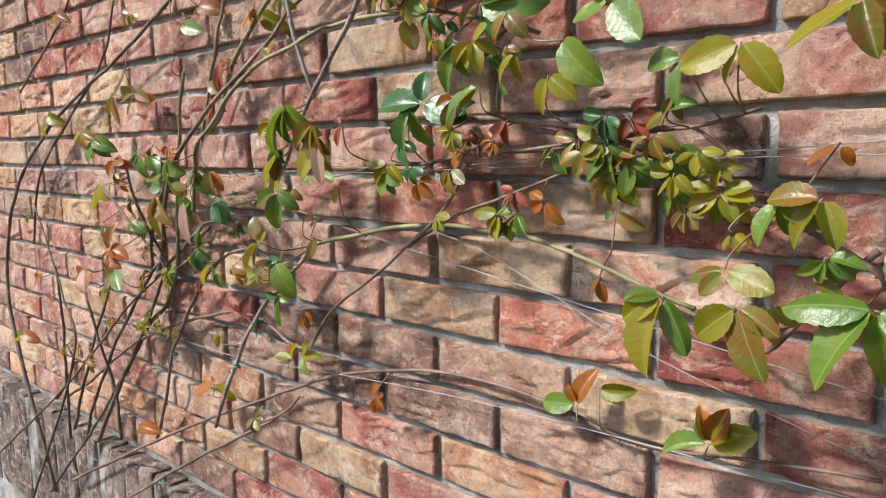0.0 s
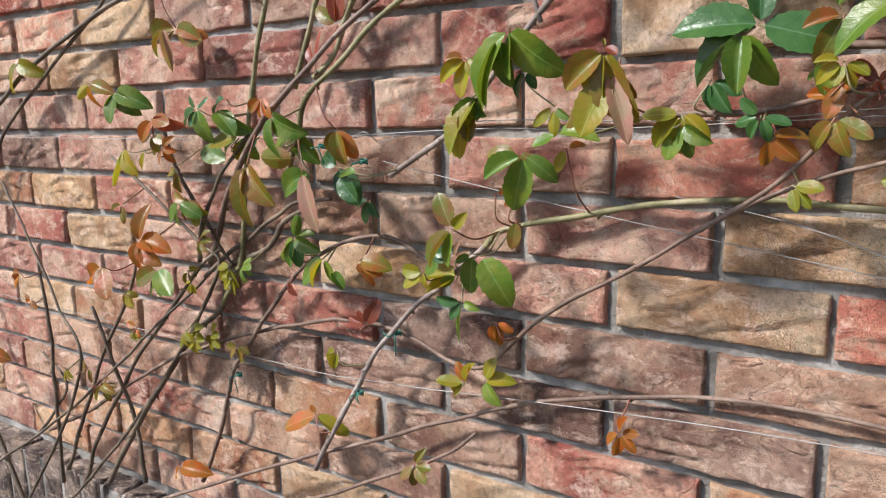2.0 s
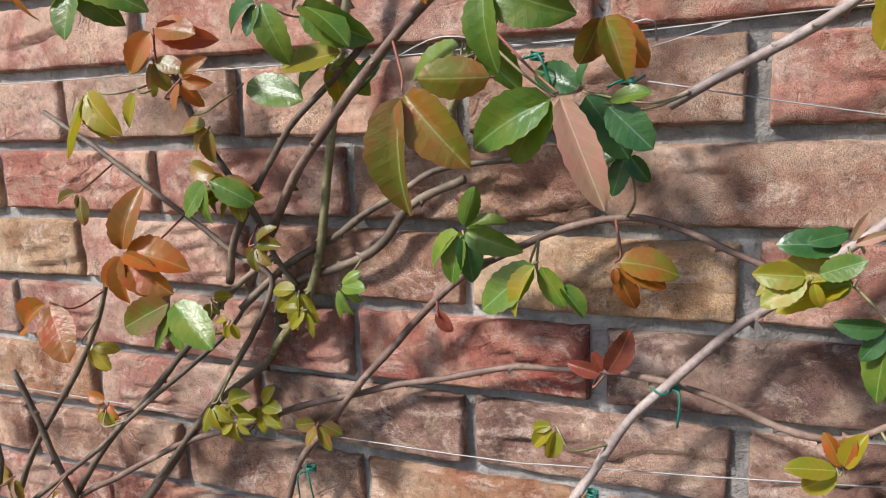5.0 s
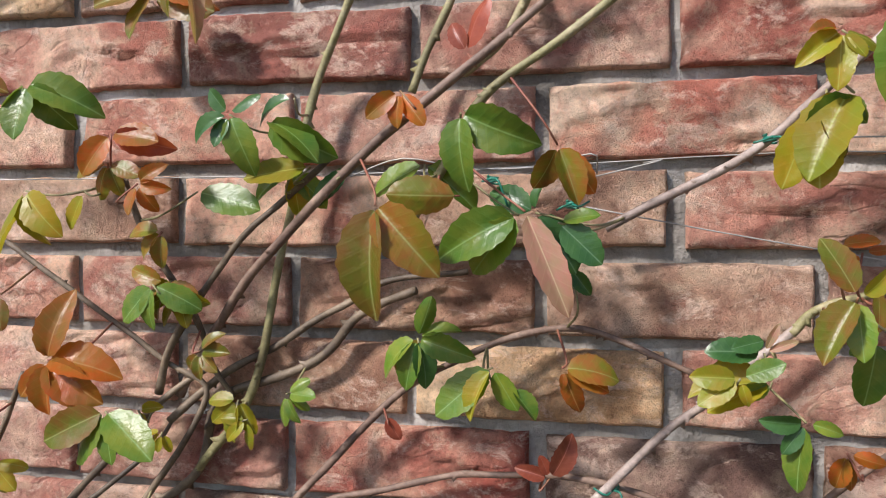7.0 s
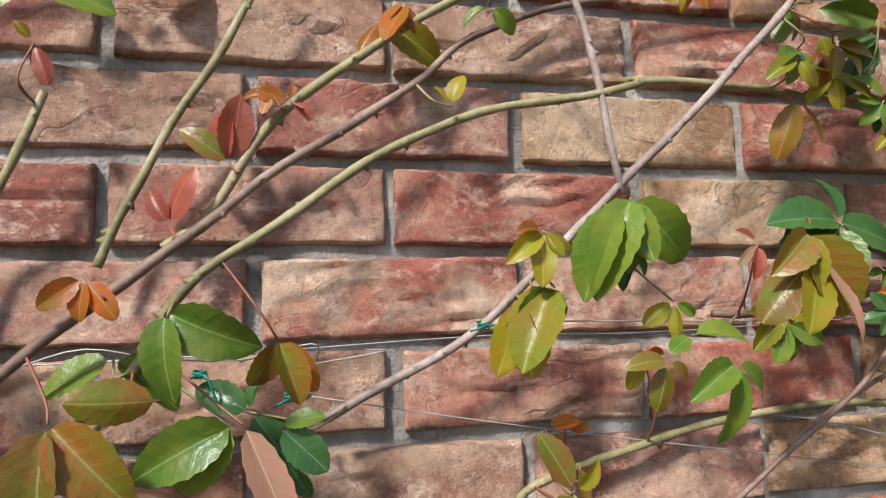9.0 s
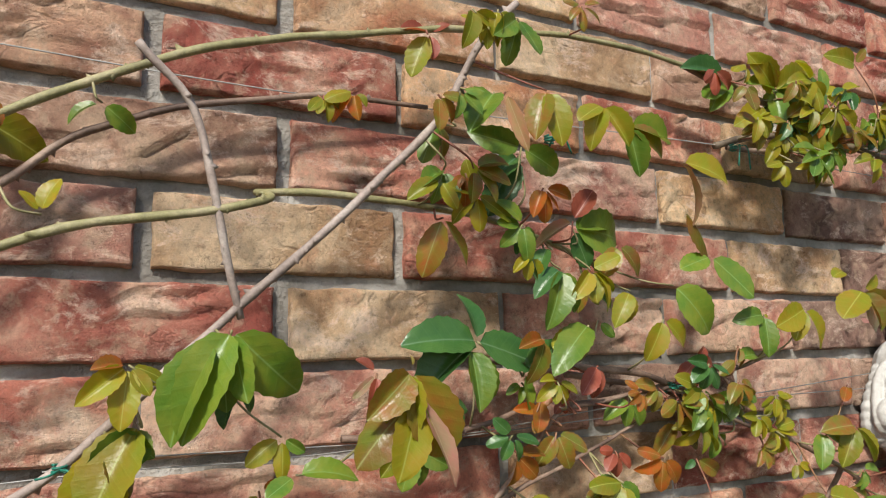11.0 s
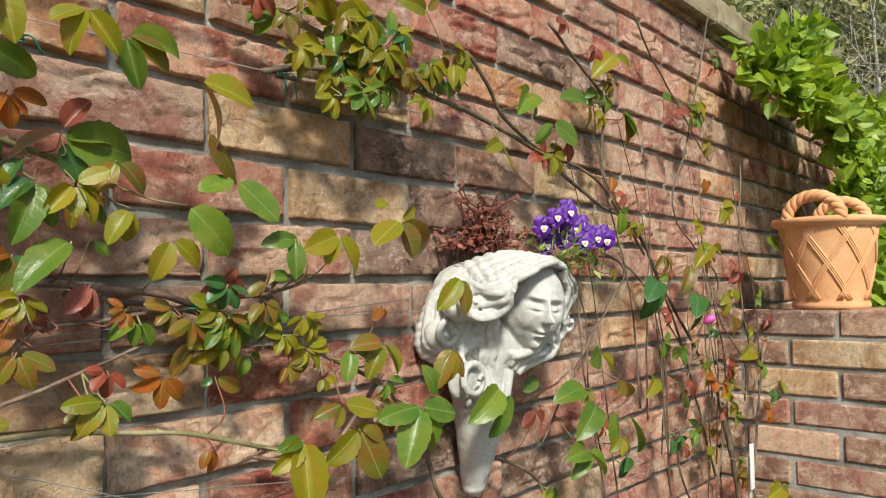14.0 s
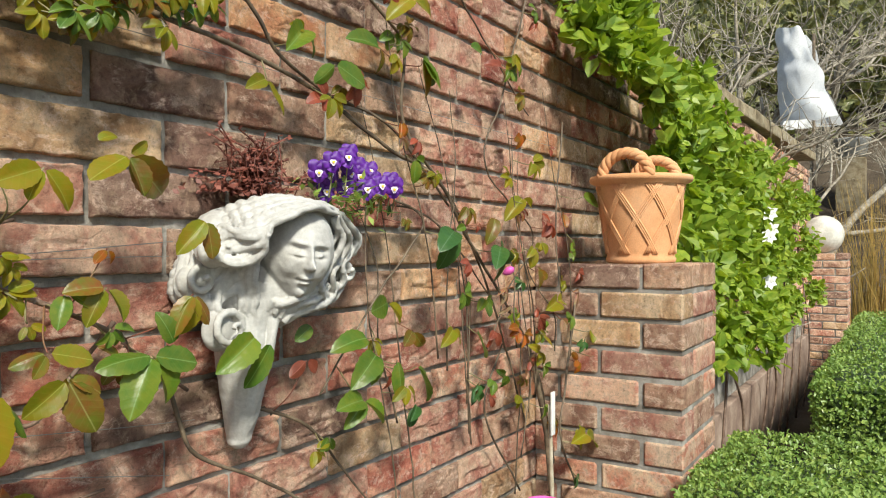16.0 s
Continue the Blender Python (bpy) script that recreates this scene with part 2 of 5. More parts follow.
PETAL_PALE = simple("pale_petal", ((0.55, 0.42, 0.68), (0.78, 0.72, 0.80)), 90, 0.55, 0.1, 0.0005, 300)
PETAL_EYE = simple("yellow_eye", ((0.75, 0.50, 0.03), (0.8, 0.6, 0.05)), 90, 0.55, 0.1, 0.0005, 300)
PETAL_WHITE = simple("white_petal", ((0.7, 0.7, 0.68), (0.82, 0.82, 0.8)), 40, 0.5, 0.1, 0.0005, 200)


# ---- mesh helpers ----
def mesh_of(name, bm, material=None, smooth=True):
    me = bpy.data.meshes.new(name)
    bm.to_mesh(me)
    bm.free()
    for f in me.polygons:
        f.use_smooth = smooth
    for m in (material if isinstance(material, (list, tuple)) else [material]):
        me.materials.append(m)
    return me


def part(name, bm, material, parent=None, label="", smooth=True):
    ob = new(name, mesh_of(name, bm, material, smooth))
    ob.parent = parent
    return tagged(ob, label) if label else ob


def holder(name, place=(0, 0, 0), label="", category="", group="", kind=""):
    ob = new(name)
    ob.location = place
    ob.empty_display_size = 0.05
    return tagged(ob, label, category, group, kind)


def box(bm, x0, x1, y0, y1, z0, z1, bevel=0.0):
    g = bmesh.ops.create_cube(bm, size=1.0, matrix=Matrix.LocRotScale(((x0 + x1) / 2, (y0 + y1) / 2, (z0 + z1) / 2), None, (x1 - x0, y1 - y0, z1 - z0)))
    if bevel:
        edges = list({e for v in g["verts"] for e in v.link_edges})
        bmesh.ops.bevel(bm, geom=edges, offset=bevel, segments=2, affect="EDGES", profile=0.6)
    return g["verts"]


def glide(points, steps):
    """Points on a smooth line through the given ones."""
    p = [Vector(q) for q in points]
    if len(p) == 2:
        return [p[0].lerp(p[1], k / steps) for k in range(steps + 1)]
    p = [2 * p[0] - p[1], *p, 2 * p[-1] - p[-2]]
    out = []
    for a, b, c, d in zip(p, p[1:], p[2:], p[3:]):
        for k in range(steps):
            t = k / steps
            out.append(0.5 * (2 * b + (c - a) * t + (2 * a - 5 * b + 4 * c - d) * t * t + (3 * b - a - 3 * c + d) * t ** 3))
    out.append(p[-2])
    return out


def tube(bm, line, radii, sides=8):
    """A closed tube along a line; radii: one per point."""
    rings, side = [], None
    for k, p in enumerate(line):
        d = (line[min(k + 1, len(line) - 1)] - line[max(k - 1, 0)])
        d = d.normalized() if d.length > 1e-9 else Vector((0, 0, 1))
        side = d.orthogonal() if side is None else (side - d * side.dot(d))
        side.normalize()
        up = d.cross(side)
        rings.append([bm.verts.new(p + radii[k] * (math.cos(a) * side + math.sin(a) * up)) for a in (2 * math.pi * i / sides for i in range(sides))])
    for r, s in zip(rings, rings[1:]):
        for i in range(sides):
            bm.faces.new((r[i], r[(i + 1) % sides], s[(i + 1) % sides], s[i]))
    bm.faces.new(rings[0][::-1])
    bm.faces.new(rings[-1])


def lathe(bm, profile, turns=32):
    """A body of revolution about z from (radius, height) pairs."""
    rings = [[bm.verts.new((r * math.cos(2 * math.pi * i / turns), r * math.sin(2 * math.pi * i / turns), z)) for i in range(turns)] for r, z in profile]
    for r, s in zip(rings, rings[1:]):
        for i in range(turns):
            bm.faces.new((r[i], r[(i + 1) % turns], s[(i + 1) % turns], s[i]))
    bm.faces.new(rings[0][::-1])
    bm.faces.new(rings[-1])


# ---- the wall ----
GROUND = 0.10
PITCH, COURSE, JOINT = 0.225, 0.075, 0.0115
FIRST, LAST, TOP = -3.15, 9.0, 2.175
rng = random.Random(5)


def brick_mesh(seed, length=PITCH - JOINT, height=COURSE - JOINT, deep=0.05, fine=False):
    """One hand-made brick, front at y = 0: a ragged face with folds of clay, and worn arrises."""
    r = random.Random(seed)
    bm = bmesh.new()
    if fine:
        us = [0, 0.012] + [k / 26 for k in range(1, 26)] + [0.988, 1]
        ws = [0, 0.04] + [k / 11 for k in range(1, 11)] + [0.96, 1]
    else:
        us = (0, 0.02, 0.22, 0.42, 0.61, 0.8, 0.98, 1) if length > 0.15 else (0, 0.06, 0.5, 0.94, 1)
        ws = (0, 0.055, 0.36, 0.66, 0.945, 1) if length > 0.15 else (0, 0.02, 0.35, 0.7, 0.98, 1)
    nx, nz = len(us) - 1, len(ws) - 1
    skew = r.uniform(-0.002, 0.002)
    shift = Vector((seed * 3.7, 0, seed * 1.9))
    # folds: start, length, slope, depth
    folds = [(r.uniform(0.0, 0.75), r.uniform(0.2, 0.55), r.uniform(0.1, 0.9), r.uniform(-0.25, 0.75), r.uniform(0.002, 0.0058)) for _ in range(r.choice((0, 1, 1, 2, 4, 5)))] if fine else []
    grid = []
    for j, w in enumerate(ws):
        row = []
        for i, u in enumerate(us):
            edge = i in (0, nx) or j in (0, nz)
            x, z = (u - 0.5) * length, (w - 0.5) * height
            if fine:
                q = Vector((x, 0, z)) + shift
                y = (0.0042 if edge else 0.0) + 0.0028 * noise.noise(q * 22) + 0.002 * noise.noise(q * 75)
                for u0, run, w0, slope, cut in folds:
                    if u0 < u < u0 + run:
                        t = (u - u0) / run
                        line = w0 + slope * (t - 0.5) * 0.6 + 0.12 * noise.noise(Vector((u * 5, w0 * 9, seed)))
                        off = (w - line) * height
                        y += cut * math.sin(math.pi * t) ** 0.5 * (math.exp(-(off / 0.0032) ** 2) - 0.7 * math.exp(-((off - 0.007) / 0.005) ** 2))
                x += 0.0016 * noise.noise(q * 40 + Vector((9, 0, 0))) + (0.001 * noise.noise(q * 150) if edge else 0)
                z += skew * (u - 0.5) + 0.0018 * noise.noise(q * 40 + Vector((0, 7, 0))) + (0.0012 * noise.noise(q * 150 + Vector((0, 3, 0))) if edge else 0)
            else:
                x += r.uniform(-0.0016, 0.0016)
                z += skew * (u - 0.5) + r.uniform(-0.0014, 0.0014)
                y = (0.0035 if edge else 0.0) + r.uniform(-0.0016, 0.0016)
            row.append(bm.verts.new((x, y, z)))
        grid.append(row)
    for j in range(nz):
        for i in range(nx):
            bm.faces.new((grid[j][i], grid[j][i + 1], grid[j + 1][i + 1], grid[j + 1][i]))
    rim = [*grid[0], *[g[-1] for g in grid[1:]], *grid[-1][-2::-1], *[g[0] for g in grid[-2:0:-1]]]
    back = [bm.verts.new((v.co.x, deep, v.co.z)) for v in rim]
    for k in range(len(rim)):
        n = (k + 1) % len(rim)
        bm.faces.new((rim[n], rim[k], back[k], back[n]))
    return bm


# fired tone of the bricks that stand out: by course, from the brick whose left joint is at the given half bricks
TONE_ROWS = {
    3: (-0.5, "bro"), 2: (-2, "pbbrptdb"), 1: (-2.5, "pbptrrtdb"), 0: (-3, "pppr" "tppdb"),
    -1: (-2.5, "ppm" "prdpd"), -2: (-4, "pbpbp" "rtrpb"), -3: (-4.5, "tppbb" "ptmrrp"),
    -4: (-4, "tpbt" "pt" "mrdp"), -5: (-3.5, "pprd" "bbtrp"), -6: (-3, "pdddd" "bp"), -7: (-3.5, "bbobr" "oppr"),
}


def tone_at(row, half):
    if row in TONE_ROWS:
        start, text = TONE_ROWS[row]
        k = int(round((half - start)))
        if 0 <= k < len(text):
            return text[k]
    return rng.choice("pppprrbbttoodm")


wall = holder("wall_north", (0, 0, GROUND), kind="structure", label="weathered red and buff brick garden wall")
bm = bmesh.new()
box(bm, FIRST, LAST, 0.0105, 0.22, GROUND - 0.1, TOP + 0.02)
core = part("mortar", bm, MORTAR, wall, "grey lime mortar", False)
core.location = (0, 0, -GROUND)

# coping of weathered stone, rising slightly towards the far end
bm = bmesh.new()
for k in range(30):
    x0 = FIRST + k * 0.41
    vs = box(bm, x0 + 0.003, x0 + 0.405, -0.035, 0.26, TOP + 0.02, TOP + 0.10, 0.012)
for v in bm.verts:
    v.co.z += 0.03 * max(0.0, v.co.x - 3.0) + 0.006 * noise.noise(v.co * 9)
    v.co.y += 0.012 * noise.noise(v.co * 14)
part("coping", bm, COPING, wall, "lichened stone coping", False).location = (0, 0, -GROUND)


# ---- pier beside the planter ----
def pier(name, x0, x1, depth, top, singly, label):
    """A brick pier standing out from the wall, bonded at the corners."""
    body = holder(name, ((x0 + x1) / 2, -depth / 2, GROUND), label, "brick pier")
    bm = bmesh.new()
    box(bm, x0 + 0.006, x1 - 0.006, -depth + 0.006, 0.0, GROUND - 0.05, top - 0.008)
    off = -Vector(body.location)
    part("mortar", bm, MORTAR, body, "grey lime mortar", False).location = off
    rest = bmesh.new()
    count = int((top - GROUND) / COURSE)
    for k in range(count):
        z1 = top - k * COURSE
        z0 = z1 - COURSE + 0.012
        a = 0.1025 if k % 2 == 0 else 0.215
        pieces = [(x0, x0 + (0.215 if k % 2 == 0 else 0.1025), -depth, -depth + a)]
        pieces.append((pieces[0][1] + JOINT, x1, -depth, -depth + 0.1025))
        y = -depth + a + JOINT
        while y < -0.03:
            e = min(y + 0.215, 0.0)
            pieces.append((x0, x0 + 0.1025, y, e))
            y = e + JOINT
        for p in pieces:
            if p[3] - p[2] < 0.02 or p[1] - p[0] < 0.02:
                continue
            b = bmesh.new() if singly else rest
            j = [rng.uniform(-0.002, 0.002) for _ in range(6)]
            vs = box(b, p[0] + j[0], p[1] + j[1], p[2] + j[2], p[3] + j[3], z0 + j[4], z1 + j[5])
            if singly:
                bmesh.ops.bevel(b, geom=list(b.edges), offset=0.005, segments=1, affect="EDGES")
                ob = part("brick", b, BRICK[rng.choice("bpbtdbpm" if k else "bdb")], body, "", False)
                ob.location = off
    if not singly:
        part("brickwork", rest, FAR_BRICK["p"], body, "", False).location = off
    else:
        rest.free()
    return body


pier("brick_pier", 2.20, 2.545, 0.405, 1.42, True, "square brick pier with mortar stains beside the wall")
pier("brick_pier", 8.40, 8.77, 0.38, 1.39, True, "distant brick pier carrying a stone ball")

ball = bmesh.new()
bmesh.ops.create_uvsphere(ball, u_segments=32, v_segments=20, radius=0.19)
for v in ball.verts:
    v.co *= 1 + 0.012 * noise.noise(v.co * 12)
ob = part("stone_ball", ball, BALL_STONE)
ob.location = (8.58, -0.15, 1.39 + 0.186)
tagged(ob, "pale weathered stone ball resting on a brick pier", "stone ball")

# ---- terracotta pot ----
pot = holder("terracotta_pot", (2.365, -0.245, 1.42), "orange terracotta pot with basket lattice relief and rope handles", "plant pot")
bm = bmesh.new()
lathe(bm, [(0.088, 0.0), (0.093, 0.004), (0.095, 0.012), (0.091, 0.018), (0.092, 0.03), (0.118, 0.205), (0.120, 0.215), (0.136, 0.222), (0.14, 0.230),
           (0.137, 0.238), (0.126, 0.238), (0.118, 0.232), (0.11, 0.20), (0.085, 0.05)], 40)
part("body", bm, TERRACOTTA, pot)
for k in range(8):
    for way in (1, -1):
        for s in (-1, 0, 1):
            bm = bmesh.new() if s == -1 else bm
            pts = []
            for i in range(13):
                h = i / 12
                a = 2 * math.pi * k / 8 + way * 0.95 * (h - 0.5) * 1.1 + s * 0.055 + 0.2
                r = 0.0925 + 0.026 * h + 0.0012
                pts.append(Vector((r * math.cos(a), r * math.sin(a), 0.026 + 0.185 * h)))
            tube(bm, pts, [0.0026] * 13, 6)
        part("lattice_strand", bm, TERRACOTTA, pot)
for turn in (3.08, 6.2):
    bm = bmesh.new()
    c = Vector((0.108 * math.cos(turn), 0.108 * math.sin(turn), 0.232))
    along = Vector((-math.sin(turn), math.cos(turn), 0))
    for strand in range(3):
        pts = []
        for i in range(41):
            a = math.pi * i / 40
            ctr = c + along * (0.066 * math.cos(a)) + Vector((0, 0, 0.062 * math.sin(a)))
            out = (along * math.cos(a) + Vector((0, 0, math.sin(a)))).normalized()
            side = Vector((math.cos(turn), math.sin(turn), 0))
            b = 7 * a + strand * 2.094
            pts.append(ctr + 0.007 * (math.cos(b) * out + math.sin(b) * side))
        tube(bm, pts, [0.0095] * 41, 7)
    part("rope_handle", bm, TERRACOTTA, pot)


# ---- plaster wall mask ----
def sculpt_mask():
    """A woman's head as a wall planter: face, waves of hair, a draped collar and a tapering corbel."""
    bm = bmesh.new()

    def blob(c, s, rot=(0, 0, 0), seg=(20, 12), shape=None):
        m = Matrix.LocRotScale(c, Euler([radians(a) for a in rot]), s)
        rings = []
        for j in range(seg[1] + 1):
            b = math.pi * (0.01 + 0.98 * j / seg[1])
            ring = []
            for i in range(seg[0]):
                a = 2 * math.pi * i / seg[0]
                p = Vector((math.sin(b) * math.cos(a), math.sin(b) * math.sin(a), math.cos(b)))
                ring.append(bm.verts.new(m @ (shape(p) if shape else p)))
            rings.append(ring)
        for top, low in zip(rings, rings[1:]):
            for i in range(seg[0]):
                k = (i + 1) % seg[0]
                bm.faces.new((top[i], low[i], low[k], top[k]))
        bm.faces.new(rings[0])
        bm.faces.new(rings[-1][::-1])

    def g(p, cx, cz, rx, rz, h):
        return h * math.exp(-((p.x - cx) / rx) ** 2 - ((p.z - cz) / rz) ** 2)

    def face(co):
        # unit ball; the face looks along -y: nose, closed lids, brows, cheeks, lips and chin
        p = co.copy()
        if p.y < 0.1:
            f = g(p, 0, 0.10, 0.075, 0.22, 0.13) + g(p, 0, -0.08, 0.085, 0.10, 0.19) + g(p, 0, -0.13, 0.10, 0.06, 0.08)
            f += g(p, 0, -0.36, 0.15, 0.04, 0.075) + g(p, 0, -0.475, 0.12, 0.05, 0.095) - g(p, 0, -0.415, 0.18, 0.022, 0.085)
            f += g(p, 0, -0.74, 0.18, 0.13, 0.13) - g(p, 0, -0.575, 0.14, 0.05, 0.06)
            for s in (-1, 1):
                f += g(p, s * 0.10, -0.14, 0.05, 0.05, 0.06) - g(p, s * 0.21, -0.42, 0.05, 0.05, 0.05)
                f += g(p, s * 0.31, 0.12, 0.15, 0.07, 0.12) - g(p, s * 0.31, 0.17, 0.21, 0.12, 0.17) - g(p, s * 0.31, 0.05, 0.16, 0.025, 0.07)
                f += g(p, s * 0.30, 0.31, 0.22, 0.05, 0.06) + g(p, s * 0.45, -0.16, 0.2, 0.2, 0.05)
            p.y -= 1.15 * f * min(1.0, max(0.0, -co.y) * 1.6)
        p.x *= 1 - 0.26 * max(0.0, -p.z) ** 1.3
        return p

    # the head hangs in front of the wall and looks a little to -x
    head = Vector((1.156, -0.104, 1.460))
    blob(head, (0.056, 0.064, 0.072), (12, 6, -24), (200, 150), face)
    # bowl behind the hair, and the neck
    blob((1.15, -0.03, 1.475), (0.115, 0.055, 0.055), (0, 6, 0))
    blob((1.185, -0.055, 1.44), (0.10, 0.045, 0.065), (0, -10, 0))
    blob((1.075, -0.03, 1.43), (0.055, 0.035, 0.06))
    blob((1.135, -0.075, 1.40), (0.036, 0.042, 0.055), (0, -12, 0))
    r = random.Random(3)

    def locks(count, width, first, last):
        """Wavy strands of hair that fill the sheet between two lines."""
        a, b = glide(first, 8), glide(last, 8)
        m = max(len(a), len(b)) - 1
        for k in range(count):
            s = k / (count - 1)
            lift = 0.006 * (k % 3) - 0.004
            line = []
            for i in range(m + 1):
                p = a[min(len(a) - 1, round(i * (len(a) - 1) / m))].lerp(b[min(len(b) - 1, round(i * (len(b) - 1) / m))], s)
                wave = 0.0020 * math.sin(0.42 * i + 1.3 * (k // 3))
                line.append(p + Vector((wave, -lift - 0.004 * math.sin(0.3 * i + 2.1 * k), 0.8 * wave)))
            tube(bm, line, [width * (0.7 + 0.55 * math.sin(math.pi * (0.1 + 0.85 * i / m))) * r.uniform(0.92, 1.08) for i in range(m + 1)], 8)
        # the body under the strands
        for i in range(0, m + 1, 3):
            for s in (0.15, 0.4, 0.65, 0.9):
                p = a[min(len(a) - 1, round(i * (len(a) - 1) / m))].lerp(b[min(len(b) - 1, round(i * (len(b) - 1) / m))], s)
                p.y = min(-0.012, p.y + 0.022)
                blob(p, (0.011, 0.013, 0.011), (0, 0, 0), (10, 8))

    locks(14, 0.0042, [(1.227, -0.12, 1.523), (1.18, -0.12, 1.534), (1.141, -0.1, 1.54), (1.099, -0.075, 1.532), (1.074, -0.04, 1.511)], [(1.2, -0.145, 1.518), (1.13, -0.163, 1.521), (1.083, -0.158, 1.508), (1.06, -0.14, 1.492), (1.061, -0.11, 1.478)])
    locks(9, 0.0048, [(1.062, -0.15, 1.493), (1.043, -0.13, 1.486), (1.035, -0.1, 1.494), (1.029, -0.085, 1.487), (1.021, -0.08, 1.465)], [(1.054, -0.15, 1.482), (1.06, -0.135, 1.465), (1.048, -0.115, 1.447), (1.026, -0.1, 1.449), (1.02, -0.085, 1.459)])
    locks(11, 0.0052, [(1.079, -0.035, 1.508), (1.043, -0.03, 1.488), (1.023, -0.03, 1.456), (1.009, -0.03, 1.419), (1.016, -0.035, 1.396), (1.04, -0.045, 1.38)], [(1.069, -0.11, 1.459), (1.082, -0.085, 1.435), (1.077, -0.07, 1.413), (1.061, -0.06, 1.398), (1.051, -0.06, 1.382), (1.065, -0.06, 1.37)])
    locks(8, 0.005, [(1.07, -0.125, 1.465), (1.08, -0.1, 1.441), (1.088, -0.09, 1.413), (1.096, -0.085, 1.384), (1.117, -0.075, 1.354)], [(1.07, -0.1, 1.453), (1.076, -0.08, 1.425), (1.076, -0.075, 1.397), (1.082, -0.07, 1.373), (1.091, -0.065, 1.347)])
    locks(10, 0.0048, [(1.224, -0.12, 1.522), (1.278, -0.1, 1.512), (1.334, -0.08, 1.491), (1.325, -0.08, 1.462), (1.287, -0.085, 1.446), (1.301, -0.08, 1.415), (1.256, -0.09, 1.399)], [(1.205, -0.14, 1.512), (1.222, -0.128, 1.486), (1.217, -0.12, 1.456), (1.204, -0.115, 1.429), (1.182, -0.115, 1.408), (1.197, -0.11, 1.387), (1.214, -0.1, 1.372)])
    locks(10, 0.005, [(1.293, -0.08, 1.41), (1.267, -0.085, 1.384), (1.208, -0.095, 1.37), (1.158, -0.1, 1.364), (1.138, -0.09, 1.35)], [(1.162, -0.125, 1.407), (1.142, -0.12, 1.397), (1.124, -0.115, 1.392), (1.112, -0.105, 1.388), (1.116, -0.09, 1.373)])
    # ringlets
    for cx, cy, cz, rad in ((1.03, -0.085, 1.462, 0.024), (1.022, -0.05, 1.42, 0.022), (1.285, -0.085, 1.425, 0.018), (1.31, -0.07, 1.47, 0.018), (1.05, -0.075, 1.352, 0.030), (1.075, -0.07, 1.325, 0.018)):
        pts = [Vector((cx + rad * (1 - i / 20) * math.cos(i * 0.55), cy - 0.0015 * i, cz + rad * (1 - i / 20) * math.sin(i * 0.55))) for i in range(17)]
        tube(bm, pts, [0.0068 * (1 - 0.03 * i) for i in range(17)], 8)
        blob((cx, cy + 0.012, cz), (rad, 0.014, rad))
    # stem with a fold, and the tapering tail
    line = glide([Vector((1.122, -0.06, 1.416)), Vector((1.112, -0.055, 1.378)), Vector((1.104, -0.05, 1.333)), Vector((1.108, -0.046, 1.283)), Vector((1.112, -0.038, 1.231)), Vector((1.115, -0.030, 1.191)), Vector((1.117, -0.028, 1.169))], 6)
    m = len(line) - 1
    rad = [0.044 - 0.006 * math.sin(math.pi * min(1, 2.2 * i / m)) - 0.034 * max(0.0, (i / m - 0.35) / 0.65) ** 1.1 + 0.004 * math.exp(-((i / m - 0.93) / 0.06) ** 2) for i in range(m + 1)]
    tube(bm, line, rad, 22)
    tube(bm, glide([Vector((1.125, -0.092, 1.375)), Vector((1.118, -0.092, 1.32)), Vector((1.112, -0.078, 1.26)), Vector((1.114, -0.048, 1.20))], 6), [0.009 - 0.0003 * i for i in range(19)], 8)
    for v in bm.verts:
        v.co += 0.0016 * noise.noise_vector(v.co * 70)
        v.co.y = min(v.co.y, 0.004)
    return bm


ob = part("wall_mask", sculpt_mask(), PLASTER)
fuse = ob.modifiers.new("fuse", "REMESH")
fuse.mode, fuse.voxel_size, fuse.use_smooth_shade = "VOXEL", 0.0015, True
tagged(ob, "white plaster woman's head planter hung on the brick wall", "wall planter")


